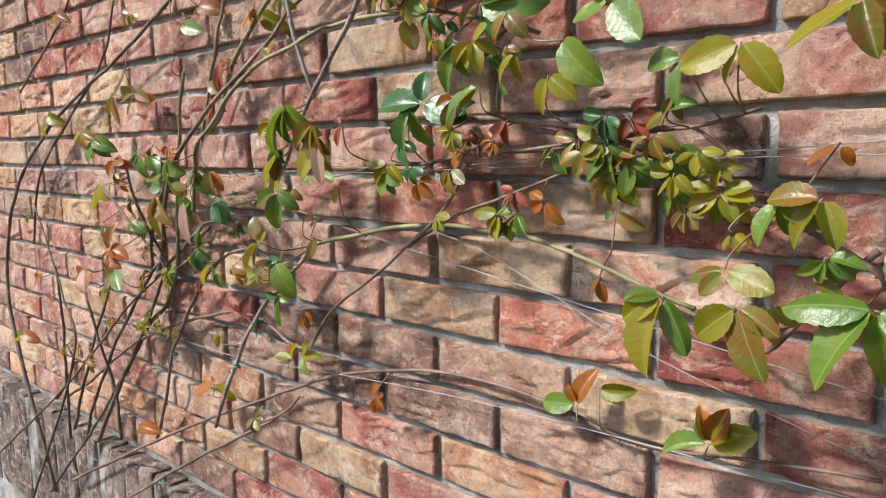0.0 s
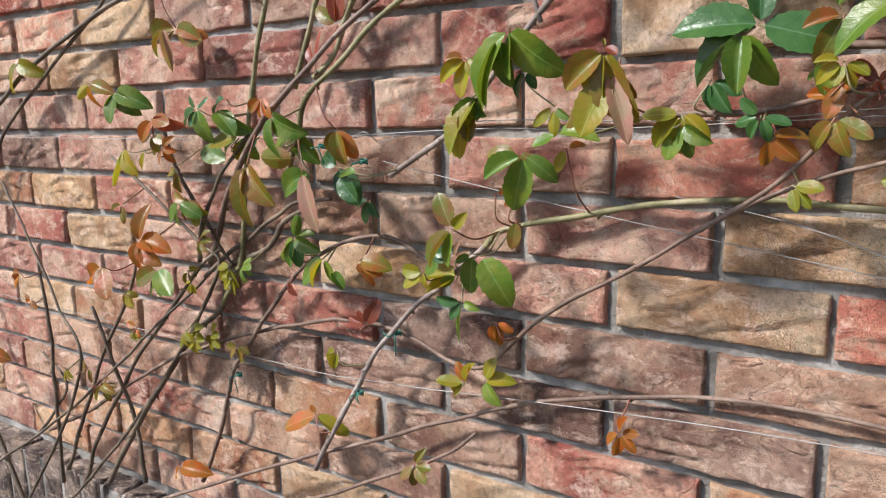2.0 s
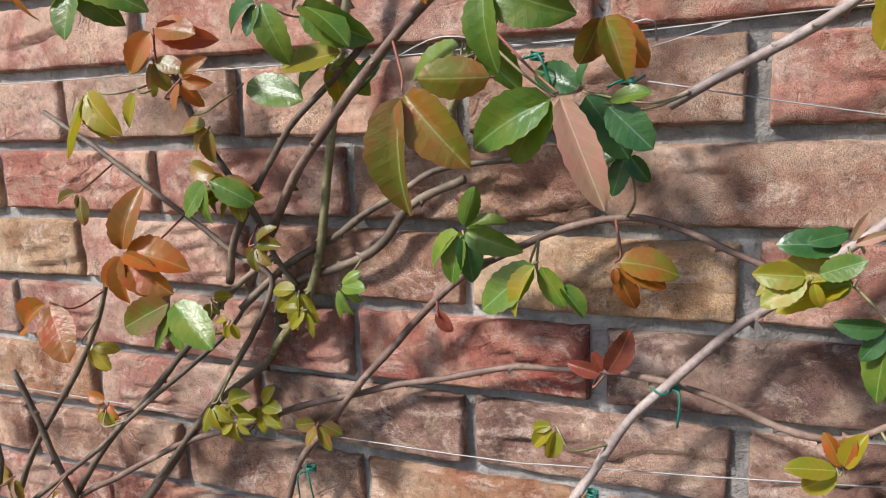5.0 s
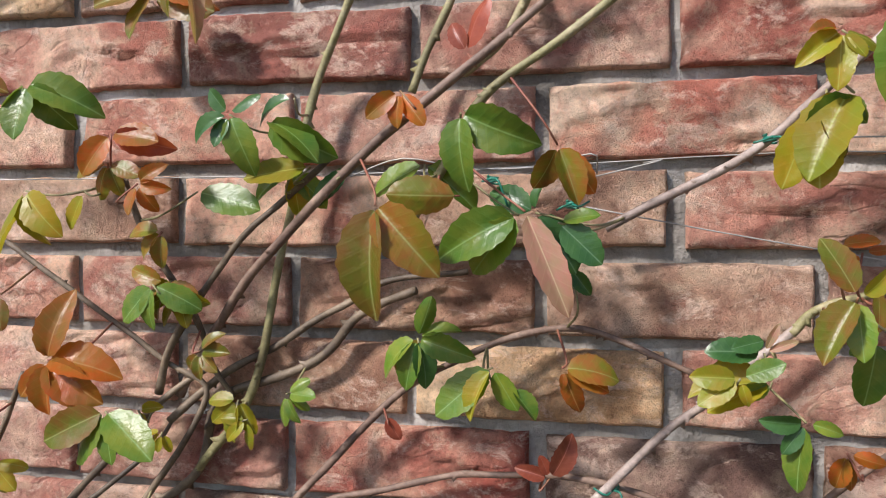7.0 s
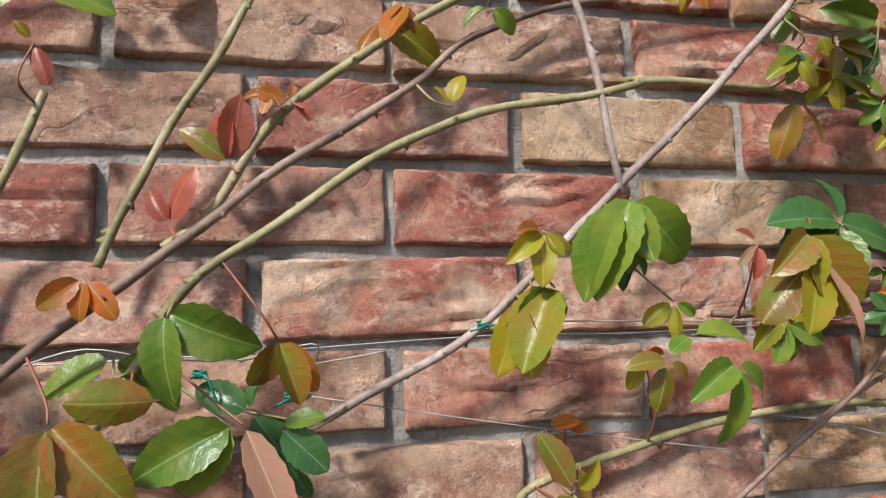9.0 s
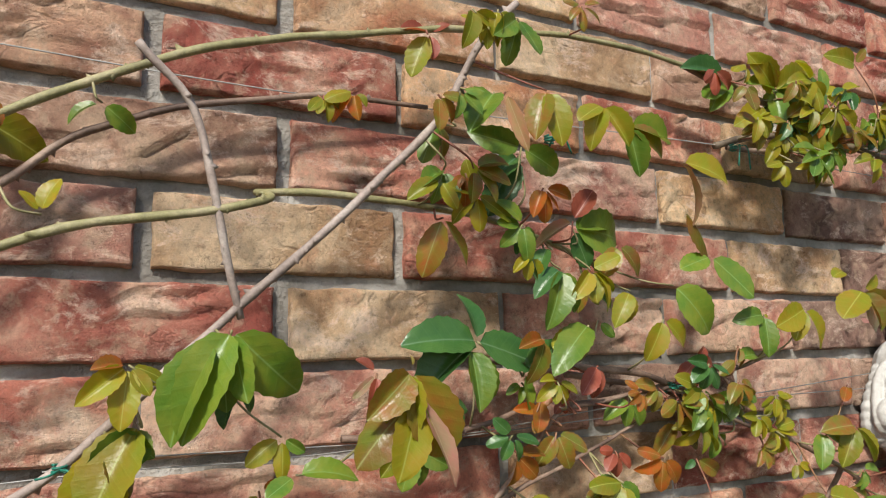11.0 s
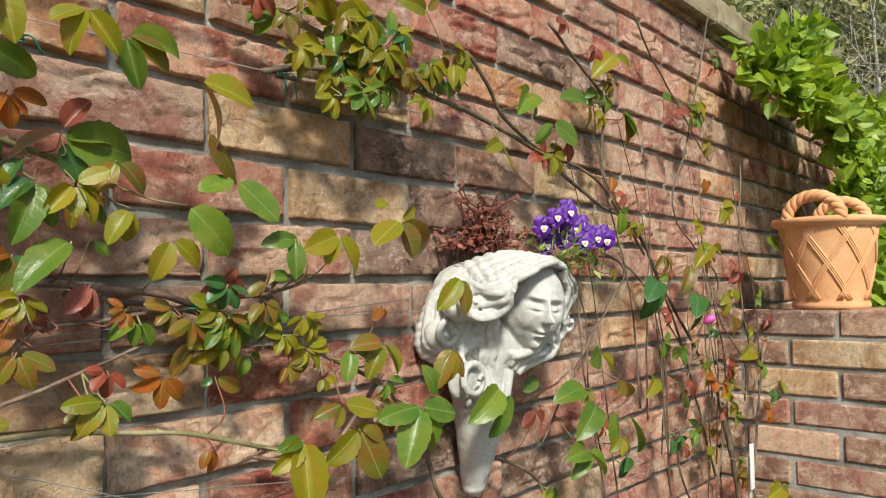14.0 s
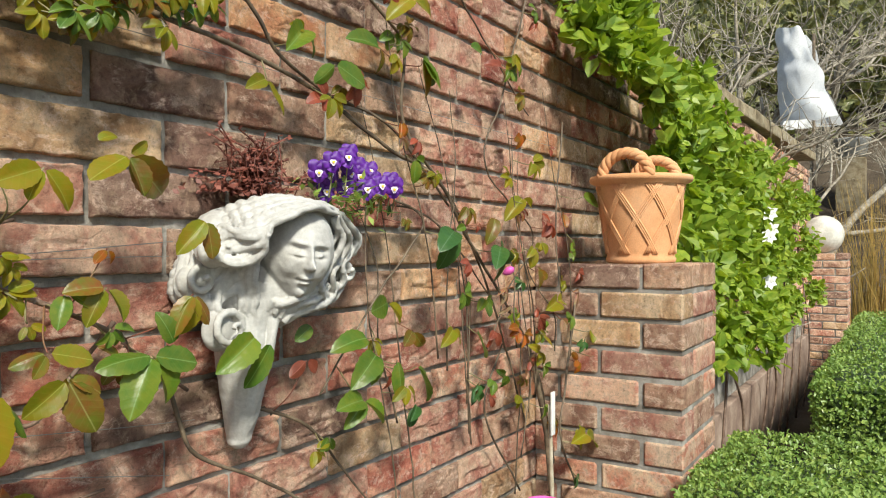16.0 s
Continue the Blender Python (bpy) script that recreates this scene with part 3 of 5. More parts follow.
# ---- flowers growing out of the mask ----
def pansy(parent, place, facing, size):
    """Five round petals: two plain violet above, three pale-faced below, a yellow eye."""
    d = Vector(facing).normalized()
    flower = holder("flower", (0, 0, 0))
    flower.parent = parent
    flower.matrix_basis = Matrix.Translation(Vector(place) - Vector(parent.location)) @ (-d).to_track_quat("Y", "Z").to_matrix().to_4x4()
    petals = ((-0.45, 0.0045, 0.62, 0.62, PETAL), (0.45, 0.0045, 0.62, 0.62, PETAL), (-0.55, 0.0015, -0.12, 0.55, PETAL), (0.55, 0.0015, -0.12, 0.55, PETAL), (0.0, 0.0, -0.5, 0.66, PETAL))
    for px, py, pz, rad, mat in petals:
        b = bmesh.new()
        c = b.verts.new((0, 0, 0))
        ring = []
        for i in range(14):
            a = 2 * math.pi * i / 14
            q = Vector((px + rad * math.cos(a), 0, pz + rad * math.sin(a))) * size
            q.y = -py - 0.0025 * math.cos(3 * a + px * 5) + 0.003
            ring.append(b.verts.new(q))
        c.co = Vector((px * size, -py - 0.002, pz * size))
        for i in range(14):
            b.faces.new((c, ring[(i + 1) % 14], ring[i]))
        part("petal", b, mat, flower)
    for s, off, mat, name in ((0.36, 0.0075, PETAL_PALE, "pale_face"), (0.15, 0.010, PETAL_EYE, "yellow_eye")):
        b = bmesh.new()
        c = b.verts.new((0, -off - 0.001, -0.16 * size))
        ring = [b.verts.new(Vector((s * size * (1 + 0.18 * math.cos(3 * t - 1.57)) * math.cos(t), -off, s * size * (1 + 0.18 * math.cos(3 * t - 1.57)) * math.sin(t) - 0.16 * size))) for t in (2 * math.pi * i / 15 for i in range(15))]
        for i in range(15):
            b.faces.new((c, ring[(i + 1) % 15], ring[i]))
        part(name, b, mat, flower)
    b = bmesh.new()
    tube(b, glide([Vector((0, 0.004, 0)), Vector((0.004, 0.02, -0.015)), Vector((0.0, 0.03, -0.05))], 3), [0.0013] * 7, 5)
    part("stalk", b, BARK["green"], flower)


pansies = holder("pansy_plant", (1.245, -0.09, 1.52), "violet pansies with pale faces growing from the planter", "flowers")
r = random.Random(11)
heads = []
while len(heads) < 17:
    a, e = r.uniform(0, 2 * math.pi), math.sqrt(r.random())
    p = Vector((1.285 + 0.10 * e * math.cos(a) + r.uniform(-0.01, 0.01), -0.105 + 0.035 * e * math.sin(2 * a), 1.583 + 0.036 * e * math.sin(a) - 0.006 * math.cos(a) + r.uniform(-0.004, 0.008)))
    if all((p - q).length > 0.025 for q in heads):
        heads.append(p)
        pansy(pansies, p, (r.uniform(-1.1, -0.3), -1, r.uniform(-0.1, 0.4)), r.uniform(0.0135, 0.016))
bm = bmesh.new()
for k in range(150):
    p = Vector((1.28 + r.gauss(0, 0.05), -0.10 + r.gauss(0, 0.025), 1.54 + r.gauss(0, 0.016)))
    d = Vector((r.gauss(0, 1), r.gauss(-0.5, 0.8), r.gauss(0.2, 0.6))).normalized()
    s = d.cross(Vector((0, 0, 1))).normalized() * 0.0045
    L = r.uniform(0.014, 0.03)
    q = [bm.verts.new(v) for v in (p, p + d * L * 0.5 + s, p + d * L + Vector((0, 0, -0.003)), p + d * L * 0.5 - s)]
    bm.faces.new(q)
ob = part("foliage", bm, BOX_LEAF, pansies)
ob.location = -Vector(pansies.location)
ob["kind"] = "stuff"

sedum = holder("russet_sedum", (1.14, -0.06, 1.52), "dry russet trailing sedum standing in the planter", "plant")
bm = bmesh.new()
for k in range(46):
    p = Vector((1.15 + r.gauss(0, 0.025), -0.035 + r.gauss(0, 0.01), 1.545))
    line = glide([p, p + Vector((r.gauss(0, 0.014), r.gauss(-0.006, 0.01), r.uniform(0.02, 0.07))), p + Vector((r.gauss(0, 0.035), r.gauss(-0.012, 0.014), r.uniform(0.01, 0.095)))], 5)
    tube(bm, line, [0.0011] * len(line), 4)
    for q in line[2:]:
        for _ in range(3):
            d = Vector((r.gauss(0, 1), r.gauss(0, 1), r.gauss(0, 1))).normalized()
            s = d.orthogonal().normalized() * 0.0025
            bm.faces.new([bm.verts.new(v) for v in (q, q + d * 0.004 + s, q + d * 0.008, q + d * 0.004 - s)])
for k in range(420):
    p = Vector((1.13 + r.gauss(0, 0.045), -0.035 + r.gauss(0, 0.012), 1.547 + abs(r.gauss(0, 0.012))))
    d = Vector((r.gauss(0, 1), r.gauss(0, 1), r.gauss(0, 0.7))).normalized()
    s = d.orthogonal().normalized() * 0.004
    bm.faces.new([bm.verts.new(v) for v in (p, p + d * 0.006 + s, p + d * 0.012, p + d * 0.006 - s)])
ob = part("foliage", bm, SEDUM, sedum)
ob.location = -Vector(sedum.location)
ob["kind"] = "stuff"


# ---- climbing roses ----
def leaflet(fold, droop, wide, seed):
    """One toothed oval leaflet, 1 long: base at the origin, tip at +x, upper side +z."""
    r = random.Random(seed)
    bm = bmesh.new()
    nu, half = 13, 3
    rows = []
    for i in range(nu + 1):
        u = i / nu
        w = wide * math.sin(math.pi * min(1.0, 0.02 + 0.97 * u)) ** 0.55 * (1.06 - 0.12 * u) if 0 < i < nu else 0.012
        w *= 1 + (0.05 if i % 2 else -0.035)
        row = []
        for k in range(-half, half + 1):
            v = k / half
            y = w * v
            z = fold * abs(y) - droop * u * u + 0.012 * math.sin(9 * u + 2 * abs(v)) * abs(v) + r.uniform(-0.004, 0.004)
            row.append(bm.verts.new((u * (1 - 0.12 * droop * u), y, z)))
        rows.append(row)
    for a, b in zip(rows, rows[1:]):
        for k in range(2 * half):
            bm.faces.new((a[k], b[k], b[k + 1], a[k + 1]))
    return mesh_of("leaf", bm, LEAF["g"])


LEAFLETS = [leaflet(f, d, w, k) for k, (f, d, w) in enumerate(((0.25, 0.15, 0.28), (0.45, 0.28, 0.27), (0.7, 0.35, 0.26), (0.3, 0.45, 0.29), (0.15, 0.08, 0.28), (0.9, 0.2, 0.27), (0.5, 0.5, 0.27), (-0.35, 0.3, 0.26)))]
plant_rng = random.Random(21)
ROSES = {
    "left": holder("climbing_rose", (-0.62, -0.10, GROUND), "climbing rose with brown and green thorny canes on wires", "climbing rose"),
    "right": holder("climbing_rose", (1.75, -0.08, GROUND), "climbing rose with fresh bronze leaves round the planter", "climbing rose"),
}
CANE_LOOK = {"A": "brown", "B": "green", "C": "green", "G": "green", "D": "green", "E": "grey", "F": "grey", "H": "green", "I": "brown", "J": "brown",
             "K": "grey", "L": "dark", "S": "dark", "Q": "brown", "R": "brown", "U": "brown", "V": "dark", "T": "brown"}
CANE_POINTS = []


def plant_of(name):
    return ROSES["right"] if name in "UVRT" else ROSES["left"]


def cane(name, r0, r1, *points):
    """A thorny rose cane through the given places, thinning from r0 to r1."""
    plant = plant_of(name)
    line = glide(points, 8)
    n = len(line)
    seed = plant_rng.random() * 100
    line = [p + 0.0035 * noise.noise_vector(p * 16 + Vector((seed, 0, 0))) for p in line]
    rad = [0.84 * (r0 + (r1 - r0) * k / (n - 1)) * (1 + 0.22 * noise.noise(p * 55)) for k, p in enumerate(line)]
    bm = bmesh.new()
    tube(bm, line, rad, 8)
    for k in range(2, n - 2):
        CANE_POINTS.append((line[k].copy(), name))
        if plant_rng.random() < 0.5:
            d = (line[k + 1] - line[k - 1]).normalized()
            a = plant_rng.random() * 6.28
            side = d.orthogonal().normalized()
            out = math.cos(a) * side + math.sin(a) * d.cross(side)
            s = rad[k] * plant_rng.uniform(0.35, 0.8)
            base = line[k] + out * rad[k] * 0.7
            ring = [bm.verts.new(base + s * (math.cos(b) * d * 1.5 + math.sin(b) * d.cross(out))) for b in (0, 1.57, 3.14, 4.71)]
            tip = bm.verts.new(base + out * s * 2.2 - d * s * 0.8)
            for i in range(4):
                bm.faces.new((ring[i], ring[(i + 1) % 4], tip))
    ob = part("cane", bm, BARK[CANE_LOOK[name]], plant)
    ob.location = -Vector(plant.location)
    return ob


def leaf_at(plant, base, direction, normal, length, look_name):
    ob = new("leaf", plant_rng.choice(LEAFLETS))
    x = Vector(direction).normalized()
    z = Vector(normal) - x * Vector(normal).dot(x)
    z.normalize()
    y = z.cross(x)
    m = Matrix((x, y, z)).transposed().to_4x4()
    ob.parent = plant
    ob.matrix_basis = Matrix.Translation(Vector(base) - Vector(plant.location)) @ m @ Matrix.Diagonal((length, length * plant_rng.uniform(0.88, 1.12) * (0.5 if look_name == "k" else 1.0), length, 1))
    ob.material_slots[0].link = "OBJECT"
    ob.material_slots[0].material = LEAF[look_name]
    return ob


def spray(name, tint, base, *blades):
    """A rose leaf: leaflets that fan out from one place, each by its angle in the wall's plane and its length; a stalk back to the nearest cane."""
    plant = plant_of(name)
    base = Vector(base)
    for blade in blades:
        angle, length = blade[0], blade[1]
        look_name = blade[2] if len(blade) > 2 else tint
        a = radians(angle)
        d = Vector((math.cos(a), plant_rng.uniform(-0.45, 0.05), math.sin(a)))
        normal = Vector((plant_rng.gauss(-0.15, 0.4), -0.9, 0.55 + plant_rng.gauss(0, 0.38)))
        leaf_at(plant, base + d * 0.004, d, normal, min(0.058 if name in "LSJ" else 0.08, length), look_name)
    near = sorted(CANE_POINTS, key=lambda c: (c[0] - base).length_squared + (0.004 if c[1] == "J" else 0) )[:1]
    if near and (near[0][0] - base).length < 0.10:
        p = near[0][0]
        mid = (p + base) / 2 + Vector((plant_rng.uniform(-0.01, 0.01), -0.012, -0.008))
        bm = bmesh.new()
        tube(bm, glide([p, mid, base], 5), [0.0011] * 5 + [0.0009] * 6, 5)
        st = part("leaf_stalk", bm, BARK["red" if tint in "orbk" else "green"], plant)
        st.location = -Vector(plant.location)



def sprouts(names, x0, x1, z0, z1, count, short, long, tints):
    """Young leaves breaking here and there along the canes of one stretch."""
    spots = [c for c in CANE_POINTS if c[1] in names and x0 < c[0].x < x1 and z0 < c[0].z < z1]
    for _ in range(count):
        p, name = plant_rng.choice(spots)
        a = plant_rng.uniform(0, 360)
        base = p + Vector((0.03 * math.cos(radians(a)), plant_rng.uniform(-0.05, -0.01), 0.03 * math.sin(radians(a))))
        n = plant_rng.choice((3, 3, 4, 5))
        size = plant_rng.uniform(short, long)
        fan = plant_rng.uniform(35, 55)
        lean = plant_rng.uniform(-150, -30)
        spray(name, plant_rng.choice(tints), base, *[(lean + fan * (k - (n - 1) / 2), size * plant_rng.uniform(0.75, 1.1)) for k in range(n)])


def bud(place, tint):
    """A closed pink flower on a short stalk."""
    bm = bmesh.new()
    lathe(bm, [(0.002, 0.0), (0.007, 0.006), (0.009, 0.014), (0.007, 0.022), (0.002, 0.027)], 10)
    for v in bm.verts:
        v.co.x *= 1 + 0.25 * math.sin(9 * v.co.z * 100)
    ob = part("rose_bud", bm, tint, ROSES["right"], "half-open bright pink bud")
    ob.matrix_basis = Matrix.Translation(Vector(place) - Vector(ROSES["right"].location)) @ pose(0, 0, 0, 60, 20, 0)


cane("A", .0058, .0028, (-0.437, -0.020, 1.215), (-0.394, -0.030, 1.285), (-0.321, -0.060, 1.363), (-0.202, -0.085, 1.461), (-0.090, -0.070, 1.552), (0.014, -0.040, 1.630), (0.079, -0.030, 1.684), (0.227, -0.030, 1.731), (0.355, -0.020, 1.741))
cane("B", .005, .003, (-0.225, -0.050, 1.352), (-0.178, -0.070, 1.431), (-0.158, -0.080, 1.462), (-0.118, -0.080, 1.496), (-0.050, -0.080, 1.540), (0.036, -0.080, 1.590), (0.186, -0.080, 1.624), (0.193, -0.050, 1.638), (0.313, -0.050, 1.642), (0.447, -0.050, 1.622), (0.547, -0.040, 1.592))
cane("C", .0045, .0035, (-0.216, -0.030, 1.487), (-0.193, -0.030, 1.542), (-0.126, -0.040, 1.666), (-0.113, -0.040, 1.688), (-0.096, -0.040, 1.725))
cane("G", .005, .003, (-0.172, -0.040, 1.498), (-0.140, -0.035, 1.530), (-0.098, -0.040, 1.590), (-0.051, -0.045, 1.633), (0.020, -0.050, 1.681), (0.118, -0.050, 1.736), (0.229, -0.050, 1.775), (0.374, -0.050, 1.811), (0.522, -0.050, 1.833), (0.673, -0.050, 1.829), (0.826, -0.050, 1.804), (1.081, -0.040, 1.760))
cane("D", .005, .0042, (-0.421, -0.016, 1.147), (-0.364, -0.020, 1.226), (-0.341, -0.025, 1.333), (-0.318, -0.030, 1.427), (-0.303, -0.030, 1.493), (-0.271, -0.040, 1.560), (-0.254, -0.040, 1.607))
cane("E", .0043, .004, (-0.058, -0.030, 1.372), (0.002, -0.040, 1.404), (0.059, -0.046, 1.436), (0.104, -0.060, 1.479), (0.173, -0.069, 1.546), (0.235, -0.074, 1.605), (0.285, -0.080, 1.658), (0.332, -0.088, 1.709), (0.353, -0.095, 1.750), (0.370, -0.100, 1.782), (0.407, -0.100, 1.823))
cane("F", .0035, .004, (0.173, -0.068, 1.538), (0.151, -0.083, 1.618), (0.131, -0.085, 1.689), (0.094, -0.085, 1.732))
cane("K", .0045, .0042, (-0.200, -0.050, 0.935), (-0.153, -0.050, 1.015), (-0.116, -0.047, 1.079), (-0.075, -0.045, 1.140), (-0.016, -0.040, 1.209), (0.022, -0.035, 1.238), (0.059, -0.030, 1.271), (0.087, -0.030, 1.297))
cane("H", .0045, .0032, (0.082, -0.030, 1.292), (0.109, -0.030, 1.315), (0.210, -0.020, 1.337), (0.284, -0.020, 1.351), (0.441, -0.020, 1.361), (0.576, -0.030, 1.348), (0.615, -0.050, 1.343), (0.740, -0.050, 1.303))
cane("I", .004, .0025, (-0.938, -0.060, 0.828), (-0.790, -0.050, 0.898), (-0.557, -0.040, 1.033), (-0.367, -0.025, 1.109), (-0.209, -0.017, 1.154), (-0.151, -0.020, 1.164), (-0.054, -0.030, 1.164), (0.042, -0.030, 1.136), (0.086, -0.030, 1.145), (0.149, -0.040, 1.207), (0.236, -0.040, 1.267), (0.390, -0.050, 1.371), (0.458, -0.060, 1.445), (0.486, -0.061, 1.459), (0.582, -0.040, 1.466), (0.721, -0.030, 1.483), (0.791, -0.030, 1.499))
cane("J", .004, .0025, (-0.933, -0.060, 0.601), (-0.391, -0.050, 0.869), (-0.054, -0.030, 1.022), (0.138, -0.015, 1.100), (0.325, -0.010, 1.144), (0.460, -0.010, 1.155), (0.533, -0.012, 1.149), (0.645, -0.015, 1.132), (0.713, -0.015, 1.134), (0.791, -0.015, 1.148), (0.905, -0.015, 1.162))
cane("J", .004, .0025, (-0.883, -0.060, 0.491), (-0.437, -0.060, 0.757), (-0.155, -0.055, 0.917), (0.016, -0.055, 1.010), (0.077, -0.050, 1.063))
cane("L", .006, .004, (-0.945, -0.100, 0.580), (-1.232, -0.080, 1.005), (-1.260, -0.060, 1.211), (-1.150, -0.050, 1.388), (-0.881, -0.040, 1.545), (-0.544, -0.040, 1.651), (-0.286, -0.040, 1.742), (-0.220, -0.040, 1.772))
cane("L", .004, .003, (-1.147, -0.030, 1.622), (-0.838, -0.030, 1.768), (-0.700, -0.030, 1.873))
cane("L", .004, .003, (-1.150, -0.030, 1.216), (-1.035, -0.030, 1.419), (-0.623, -0.030, 1.659), (-0.544, -0.030, 1.779))
cane("S", 0.0062, 0.0045, (-0.736, -0.060, 0.769), (-0.646, -0.050, 0.897), (-0.551, -0.039, 1.014), (-0.481, -0.025, 1.099), (-0.422, -0.015, 1.148), (-0.397, -0.016, 1.215), (-0.308, -0.015, 1.253), (-0.264, -0.020, 1.296), (-0.212, -0.030, 1.319))
cane("S", 0.0047, 0.0030, (-0.443, -0.030, 1.196), (-0.415, -0.020, 1.223), (-0.367, -0.015, 1.254), (-0.285, -0.020, 1.301), (-0.239, -0.020, 1.327), (-0.170, -0.020, 1.335))
cane("S", 0.0047, 0.0037, (-0.631, -0.050, 0.795), (-0.646, -0.050, 0.897), (-0.678, -0.060, 1.022), (-0.713, -0.070, 1.119))
cane("S", 0.0047, 0.0030, (-0.861, -0.070, 0.766), (-0.791, -0.070, 0.880), (-0.706, -0.060, 1.034), (-0.620, -0.060, 1.136), (-0.567, -0.060, 1.239))
cane("S", 0.0047, 0.0037, (-0.825, -0.060, 0.742), (-0.756, -0.050, 0.869), (-0.603, -0.045, 1.055), (-0.520, -0.040, 1.136), (-0.450, -0.030, 1.213), (-0.410, -0.020, 1.246))
cane("S", 0.0039, 0.0030, (-0.470, -0.060, 1.429), (-0.444, -0.060, 1.360), (-0.405, -0.050, 1.295), (-0.400, -0.030, 1.249), (-0.386, -0.020, 1.217))
cane("S", 0.0047, 0.0030, (-0.454, -0.030, 1.220), (-0.426, -0.040, 1.279), (-0.368, -0.050, 1.353), (-0.280, -0.060, 1.429))
cane("S", 0.0047, 0.0030, (-0.866, -0.080, 0.741), (-0.849, -0.080, 1.034), (-0.854, -0.080, 1.120), (-0.864, -0.080, 1.187))
cane("S", 0.0039, 0.0023, (-0.934, -0.080, 0.830), (-0.832, -0.070, 0.944), (-0.904, -0.070, 1.003))
cane("S", 0.0039, 0.0023, (-1.129, -0.100, 0.503), (-0.719, -0.110, 0.980), (-0.778, -0.100, 1.132), (-0.938, -0.090, 1.339))
cane("S", 0.0039, 0.0023, (-1.399, -0.100, 0.560), (-0.836, -0.100, 0.882), (-0.486, -0.070, 1.140), (-0.438, -0.020, 1.205))
cane("S", 0.0039, 0.0030, (-1.050, -0.080, 0.538), (-0.661, -0.050, 0.894), (-0.420, -0.030, 1.191), (-0.460, -0.030, 1.259), (-0.652, -0.040, 1.386))
cane("Q", .0045, .003, (-0.492, -0.030, 0.826), (-0.426, -0.030, 0.950), (-0.392, -0.030, 1.041), (-0.346, -0.030, 1.100), (-0.273, -0.030, 1.185), (-0.209, -0.030, 1.242), (-0.153, -0.030, 1.273), (-0.089, -0.020, 1.289), (-0.037, -0.020, 1.279), (0.013, -0.025, 1.256))
cane("R", .004, .0025, (0.509, -0.020, 1.486), (0.567, -0.018, 1.480), (0.632, -0.017, 1.470), (0.702, -0.012, 1.448), (0.788, -0.010, 1.416))
cane("R", .004, .003, (0.899, -0.050, 1.375), (0.875, -0.050, 1.351), (0.844, -0.045, 1.311), (0.805, -0.041, 1.268), (0.757, -0.030, 1.283), (0.715, -0.030, 1.297))
cane("R", .003, .002, (0.495, -0.030, 1.460), (0.575, -0.030, 1.463), (0.646, -0.030, 1.476), (0.718, -0.025, 1.485), (0.758, -0.020, 1.452))
cane("U", .0045, .003, (0.410, -0.030, 1.504), (0.539, -0.030, 1.493), (0.641, -0.034, 1.473), (0.731, -0.040, 1.438), (0.814, -0.050, 1.403), (0.895, -0.060, 1.362), (0.914, -0.060, 1.340), (1.005, -0.050, 1.275))
cane("U", .0035, .002, (0.330, -0.040, 1.329), (0.413, -0.040, 1.376), (0.483, -0.040, 1.401), (0.582, -0.040, 1.436))
cane("U", .004, .003, (0.258, -0.050, 1.444), (0.347, -0.050, 1.443), (0.395, -0.050, 1.449), (0.465, -0.040, 1.463))
cane("V", .005, .0035, (0.712, -0.050, 1.742), (0.861, -0.060, 1.768), (1.132, -0.060, 1.748), (1.294, -0.060, 1.707), (1.442, -0.070, 1.644), (1.591, -0.070, 1.608), (1.710, -0.070, 1.493), (1.875, -0.070, 1.347), (2.036, -0.070, 1.193), (2.167, -0.060, 0.962), (2.268, -0.050, 0.685))
cane("V", .004, .003, (1.085, -0.050, 1.853), (1.134, -0.050, 1.814), (1.185, -0.050, 1.762), (1.301, -0.050, 1.722), (1.432, -0.080, 1.681), (1.654, -0.060, 1.553))
cane("V", .004, .003, (1.318, -0.050, 1.958), (1.439, -0.050, 1.899), (1.507, -0.050, 1.849), (1.516, -0.050, 1.693), (1.696, -0.050, 1.555), (1.856, -0.050, 1.347), (2.066, -0.040, 1.010))
cane("V", .003, .002, (1.667, -0.040, 2.080), (1.768, -0.040, 1.996), (1.910, -0.040, 1.907), (2.074, -0.040, 1.806))
cane("V", .003, .002, (2.136, -0.030, 2.215), (1.920, -0.050, 1.839), (1.830, -0.050, 1.652), (2.061, -0.060, 1.495), (1.916, -0.050, 1.343))
cane("V", .004, .003, (0.978, -0.050, 1.279), (1.014, -0.050, 1.189), (1.115, -0.050, 1.131), (1.261, -0.050, 1.036))
cane("V", .004, .002, (1.115, -0.050, 1.235), (1.224, -0.060, 1.185), (1.306, -0.060, 1.101), (1.399, -0.060, 0.996))
cane("V", .003, .002, (1.438, -0.050, 1.566), (1.547, -0.070, 1.515), (1.423, -0.060, 1.387), (1.258, -0.060, 1.227))
cane("V", .004, .003, (2.202, -0.120, 1.327), (2.138, -0.120, 1.124), (2.097, -0.120, 0.986), (2.216, -0.120, 0.808))
cane("V", .003, .003, (1.935, -0.040, 1.231), (1.845, -0.040, 1.082), (2.030, -0.040, 0.845))
cane("V", .003, .002, (2.258, -0.060, 1.814), (2.164, -0.080, 1.541), (2.152, -0.100, 1.330))
cane("V", .003, .002, (1.330, -0.040, 1.521), (1.476, -0.050, 1.546), (1.647, -0.050, 1.505), (1.856, -0.050, 1.347))
cane("T", .005, .003, (0.673, -0.050, 1.829), (0.826, -0.050, 1.800), (0.963, -0.050, 1.783), (1.102, -0.050, 1.836))
cane("T", .004, .002, (0.730, -0.050, 1.742), (0.802, -0.060, 1.743), (0.861, -0.060, 1.770), (0.967, -0.050, 1.763))
